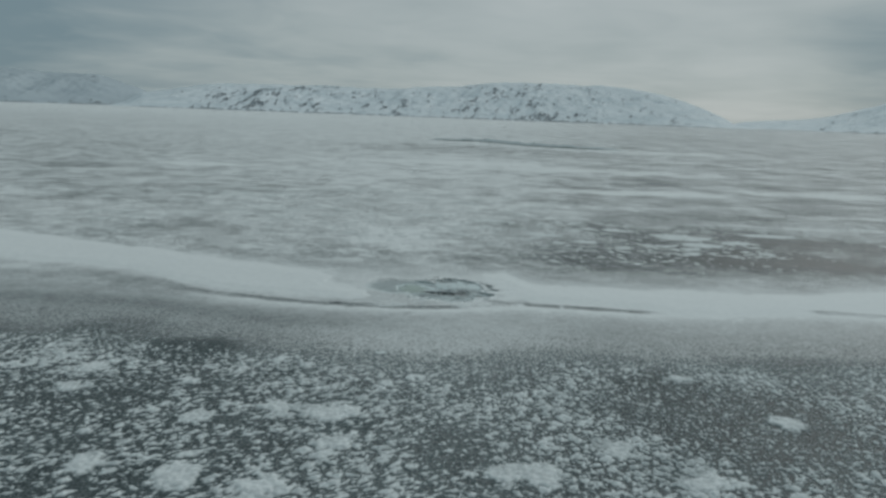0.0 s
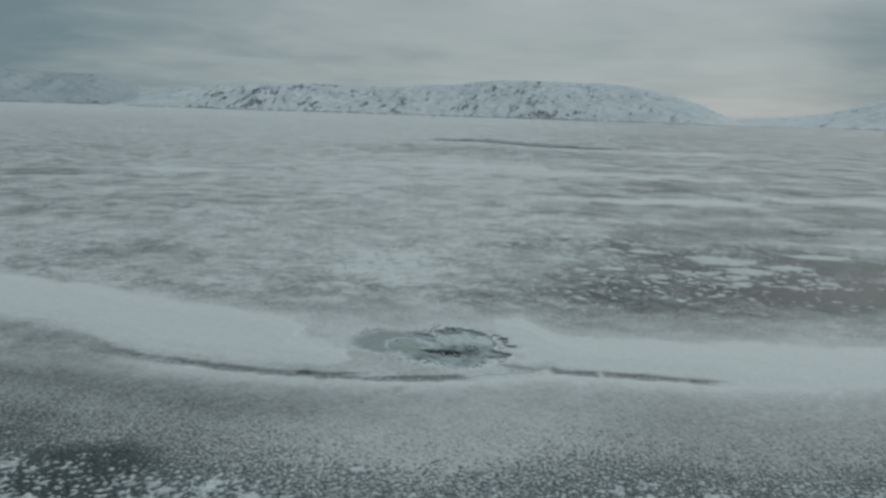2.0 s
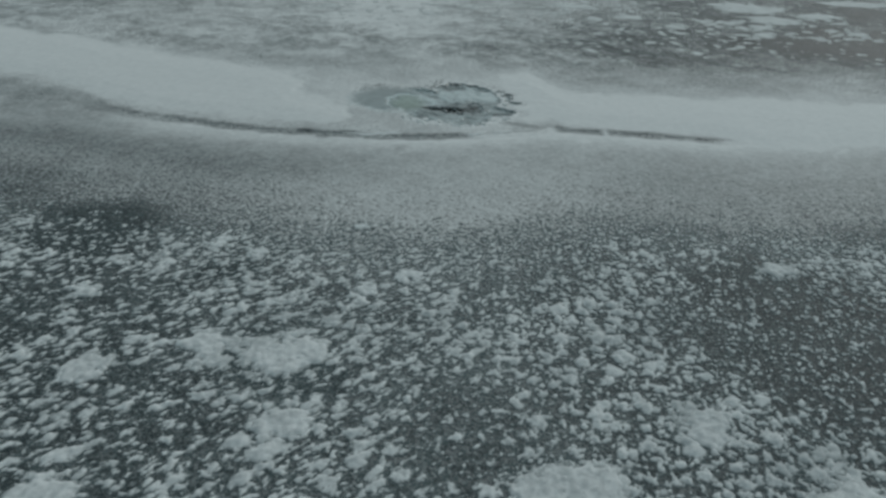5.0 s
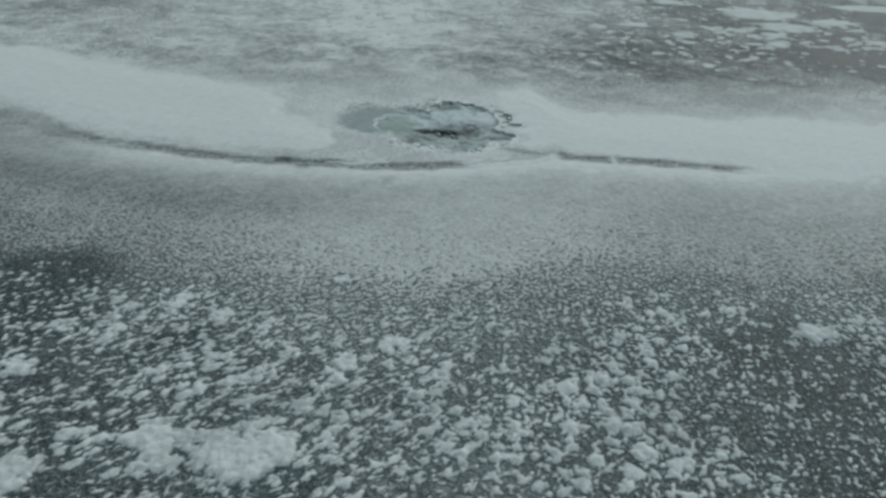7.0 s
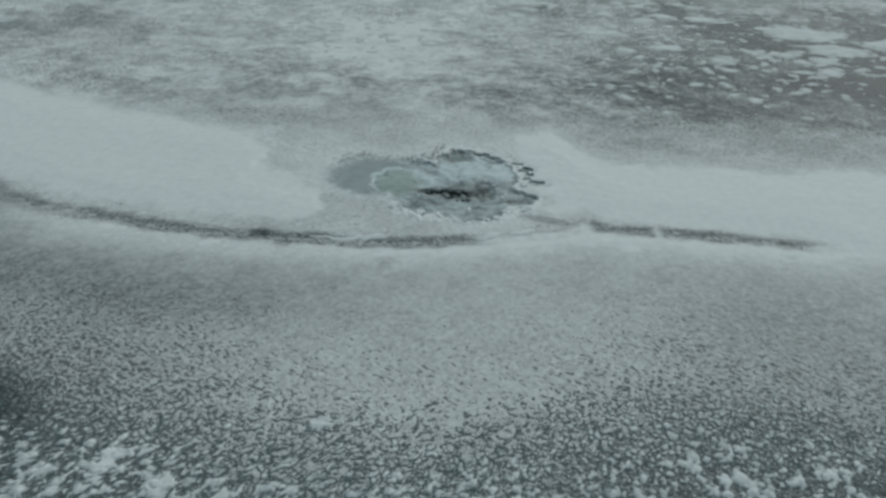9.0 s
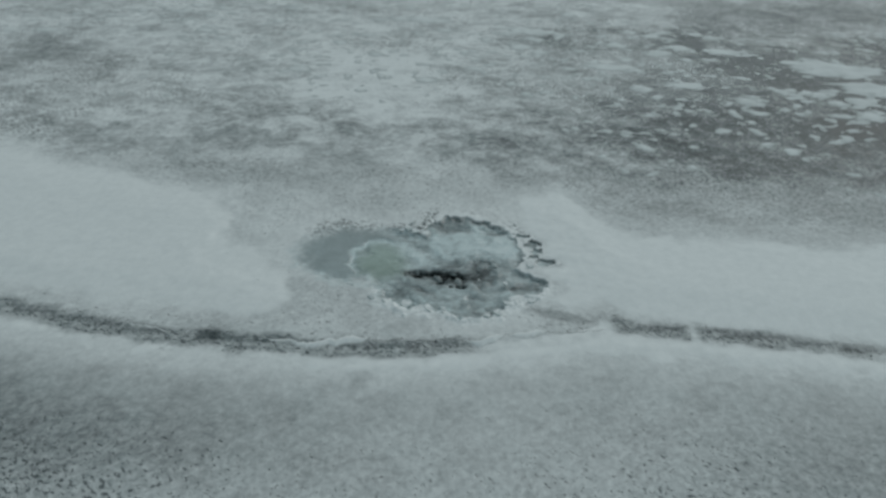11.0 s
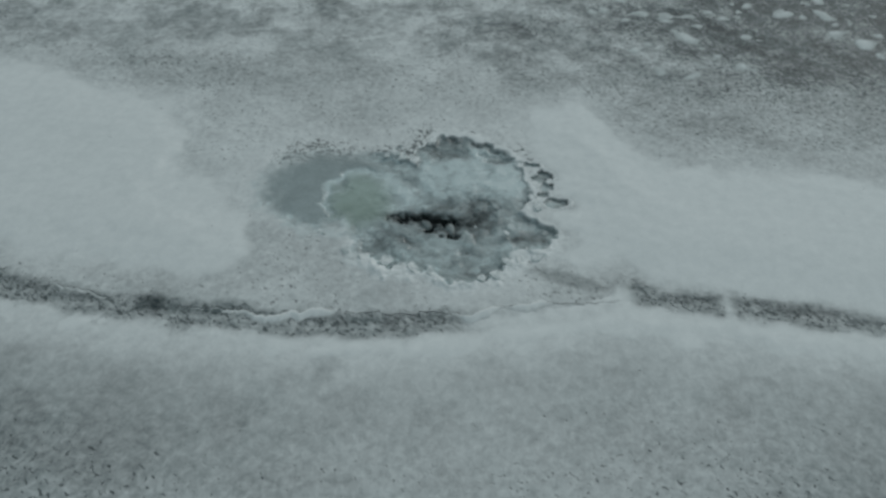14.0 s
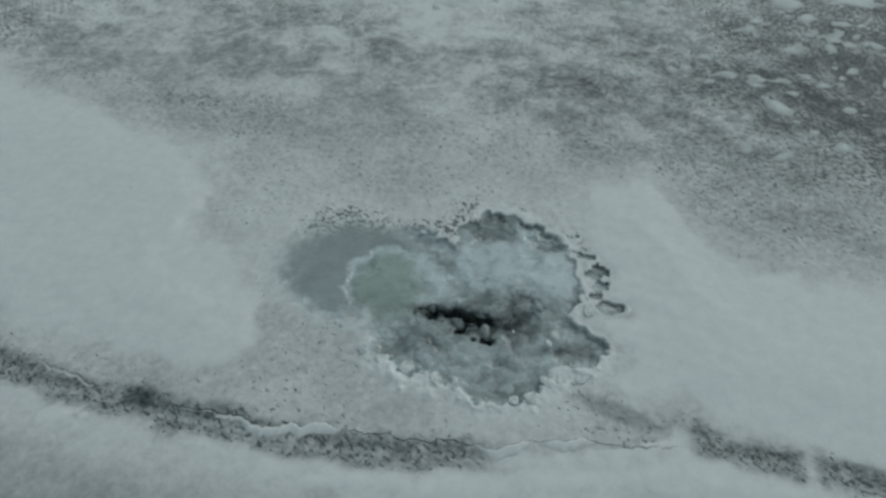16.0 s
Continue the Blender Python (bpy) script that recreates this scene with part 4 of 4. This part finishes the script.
def plate(cx, cy, z, r, seed, tilt):
    rnd = random.Random(seed)
    count = 9
    ring = [(r * rnd.uniform(0.55, 1.1) * math.cos(2 * math.pi * k / count + rnd.uniform(-0.25, 0.25)), 0.7 * r * rnd.uniform(0.55, 1.1) * math.sin(2 * math.pi * k / count)) for k in range(count)]
    bm = bmesh.new()
    top = [bm.verts.new((x, y, 0.012 + rnd.uniform(-0.004, 0.006))) for x, y in ring]
    low = [bm.verts.new((x * 1.06, y * 1.06, -0.02)) for x, y in ring]
    mid = bm.verts.new((0.1 * r, -0.1 * r, 0.016))
    for k in range(count):
        n = (k + 1) % count
        bm.faces.new((top[k], top[n], mid))
        bm.faces.new((low[k], low[n], top[n], top[k]))
    bm.faces.new(low[::-1])
    me = bpy.data.meshes.new("ice_plate")
    bm.to_mesh(me)
    bm.free()
    me.materials.append(CHUNK)
    ob = new("ice_plate", me)
    ob.matrix_world = pose(cx, cy, z, tilt * rnd.uniform(-1, 1), tilt * rnd.uniform(-1, 1), rnd.uniform(0, 360))
    return tagged(ob, "thin white plate of broken ice crust at the pool edge", "ice plate", "ice plates round the pool")


for k, (cx, cy, r) in enumerate(((1.42, -0.72, 0.13), (1.18, -0.80, 0.12), (1.02, -0.86, 0.12), (0.86, -1.12, 0.16), (0.62, -1.20, 0.10), (-0.33, -1.08, 0.12), (-0.10, -1.12, 0.09), (-0.72, -0.98, 0.13), (-1.05, -0.92, 0.10),
                                 (-1.32, -0.82, 0.09), (-0.86, 1.52, 0.12), (-0.72, 1.40, 0.10), (-0.98, 1.42, 0.07), (1.46, 0.36, 0.12), (0.98, -0.28, 0.06))):
    plate(cx, cy, -0.012 if abs(cx) < 0.7 and -0.5 < cy < 0.3 else 0.012, r, 950 + k, 9)

# ---- the pressure ridge far out on the lake ----
xs = np.arange(-6, 42, 0.25)
ys = np.interp(xs, (-6, -3.4, 8, 20, 37, 42), (151, 151, 151, 135, 129, 129)) + 1.6 * (fbm(xs * 0.25, xs * 0, 3, 220) - 0.5)
top = np.interp(xs, (-6, -2, 9, 22, 34, 42), (0, 0.5, 0.8, 0.75, 0.55, 0)) * (0.5 + fbm(xs * 0.7, xs * 0, 3, 224))
prof_y, prof_z = np.array([-0.5, -0.15, 0.3, 1.5, 5.0]), np.array([-0.05, 0.85, 1.0, 0.7, -0.05])
X, Y = np.repeat(xs[:, None], 5, 1), ys[:, None] + prof_y[None]
ridge = sheet("pressure_ridge", X, Y, top[:, None] * prof_z[None] + 0.06 * (fbm(X * 1.3, Y * 1.3, 3, 228) - 0.5), DRIFT_SNOW)
# a dark strip along the foot paints in the ridge's shadow line
face_dark = sheet("shade_strip", np.repeat(xs[:, None], 3, 1), ys[:, None] + np.array([[-0.75, -0.6, -0.2]]), top[:, None] * np.array([[-0.1, 0.45, 0.5]]) * np.interp(xs, (-4, -1, 5, 9, 22, 26, 33, 37), (0, 0.9, 0.8, 0.3, 0.3, 0.7, 0.6, 0))[:, None], RIDGE_SHADE, parent=ridge)
tagged(face_dark, "dark strip painted as shade along the ridge foot")
tagged(ridge, "low snow-covered pressure ridge across the lake ice", "pressure ridge")

# ---- mountains beyond the lake ----


def mountain(name, az0, az1, crest, shore, deep, seed, rocky, label, snow, d_az=0.07, rows=120):
    """A range seen from the lake: crest heights in degrees by bearing, from the shore back over the crest."""
    A, S = np.meshgrid(np.arange(az0, az1, d_az), np.linspace(0, 1.6, rows))
    base = np.interp(A, *zip(*shore)) + 40 * (fbm(A * 0.5, A * 0, 3, seed + 1) - 0.5)
    R = base + deep * S
    peak = (base + deep) * np.tan(np.radians(np.interp(A, *zip(*crest)) + 0.02))
    x, y = R * np.sin(np.radians(A)), R * np.cos(np.radians(A)) - 23.5
    fade = step(0, 0.25, np.minimum(A - az0, az1 - A) / (az1 - az0) * 4)
    prof = np.interp(S, (0, 0.08, 0.45, 0.85, 1.0, 1.25, 1.6), (-0.012, 0.05, 0.52, 0.92, 1.0, 0.85, 0.3))
    # gullies and shoulders run aslant down the slope
    xa = A * 30.0
    slant = fbm(xa * 0.016 - S * 2.0, S * 1.8, 5, seed + 3, 0.55) - 0.5
    rough = fbm(x * 0.03, y * 0.03, 4, seed + 9) - 0.5
    z = peak * (prof + (0.26 * slant + 0.10 * rough) * step(0.03, 0.4, S) * (0.50 + 0.50 * step(1.05, 0.6, S))) * fade - 0.4
    ob = tagged(new(name), label, "mountain")
    tagged(sheet("snow_slope", x, y, z, snow, parent=ob))
    streak = fbm(xa * 0.13 - S * 14.0, S * 9.0 + xa * 0.03, 4, seed + 20, 0.65)
    spots = fbm(xa * 0.018 - S * 2, S * 3.5, 4, seed + 26)
    where = np.interp(A, *zip(*rocky))
    mask = streak * 0.68 + spots * 0.32 + where + 0.05 * step(0.4, 0.05, S) - 0.08 * step(0.7, 1.0, S)
    line = (S < 0.035) & (fbm(A * 6, A * 0, 2, seed + 31) + where > 0.42)
    keep = ((mask > 0.69) & (S > 0.01) & (S < 0.9) & (fade > 0.3)) | line
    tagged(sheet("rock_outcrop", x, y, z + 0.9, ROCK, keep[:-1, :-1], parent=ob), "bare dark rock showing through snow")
    return ob


mountain("mountain", -27.5, 25, ((-27.5, 0.0), (-25.5, 0.5), (-24.3, 1.0), (-20.2, 1.75), (-18, 2.0), (-12.6, 2.15), (-7, 2.15), (-4, 2.25), (0.8, 2.5), (3.7, 2.95), (8, 3.0), (12.7, 2.95), (15, 2.85), (16.8, 2.6),
                                  (19, 1.9), (21.5, 0.95), (23, 0.35), (25, 0)), ((-33, 1500), (0, 1750), (25, 2300)), 650, 300,
         ((-27, -0.1), (-22, 0.0), (-19, 0.10), (-14, 0.08), (-8, 0.05), (0, 0.05), (8, 0.07), (12, 0.05), (17, 0.0), (25, -0.06)), "snow-covered rocky mountain range along the lake shore", HILL_SNOW)
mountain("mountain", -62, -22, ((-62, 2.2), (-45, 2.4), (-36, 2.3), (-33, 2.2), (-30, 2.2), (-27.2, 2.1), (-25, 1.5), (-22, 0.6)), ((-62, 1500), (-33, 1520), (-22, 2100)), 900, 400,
         ((-62, 0.0), (-34, -0.03), (-29, -0.05), (-27.5, 0.05), (-26, -0.05), (-24, -0.06), (-22, -0.1)), "distant snowy hillside painted haze-grey with a dark shore line", HAZED_SNOW)
mountain("mountain", 21, 62, ((21, 0.2), (24, 0.5), (27, 0.75), (29, 1.0), (31, 1.6), (33.5, 2.3), (40, 2.9), (50, 2.6), (62, 1.8)), ((21, 3300), (33, 2900), (62, 2000)), 900, 500,
         ((21, -0.15), (28, -0.12), (29, 0.03), (31, 0.03), (33, -0.1), (62, 0)), "faint white hill fading into low cloud", HILL_SNOW)
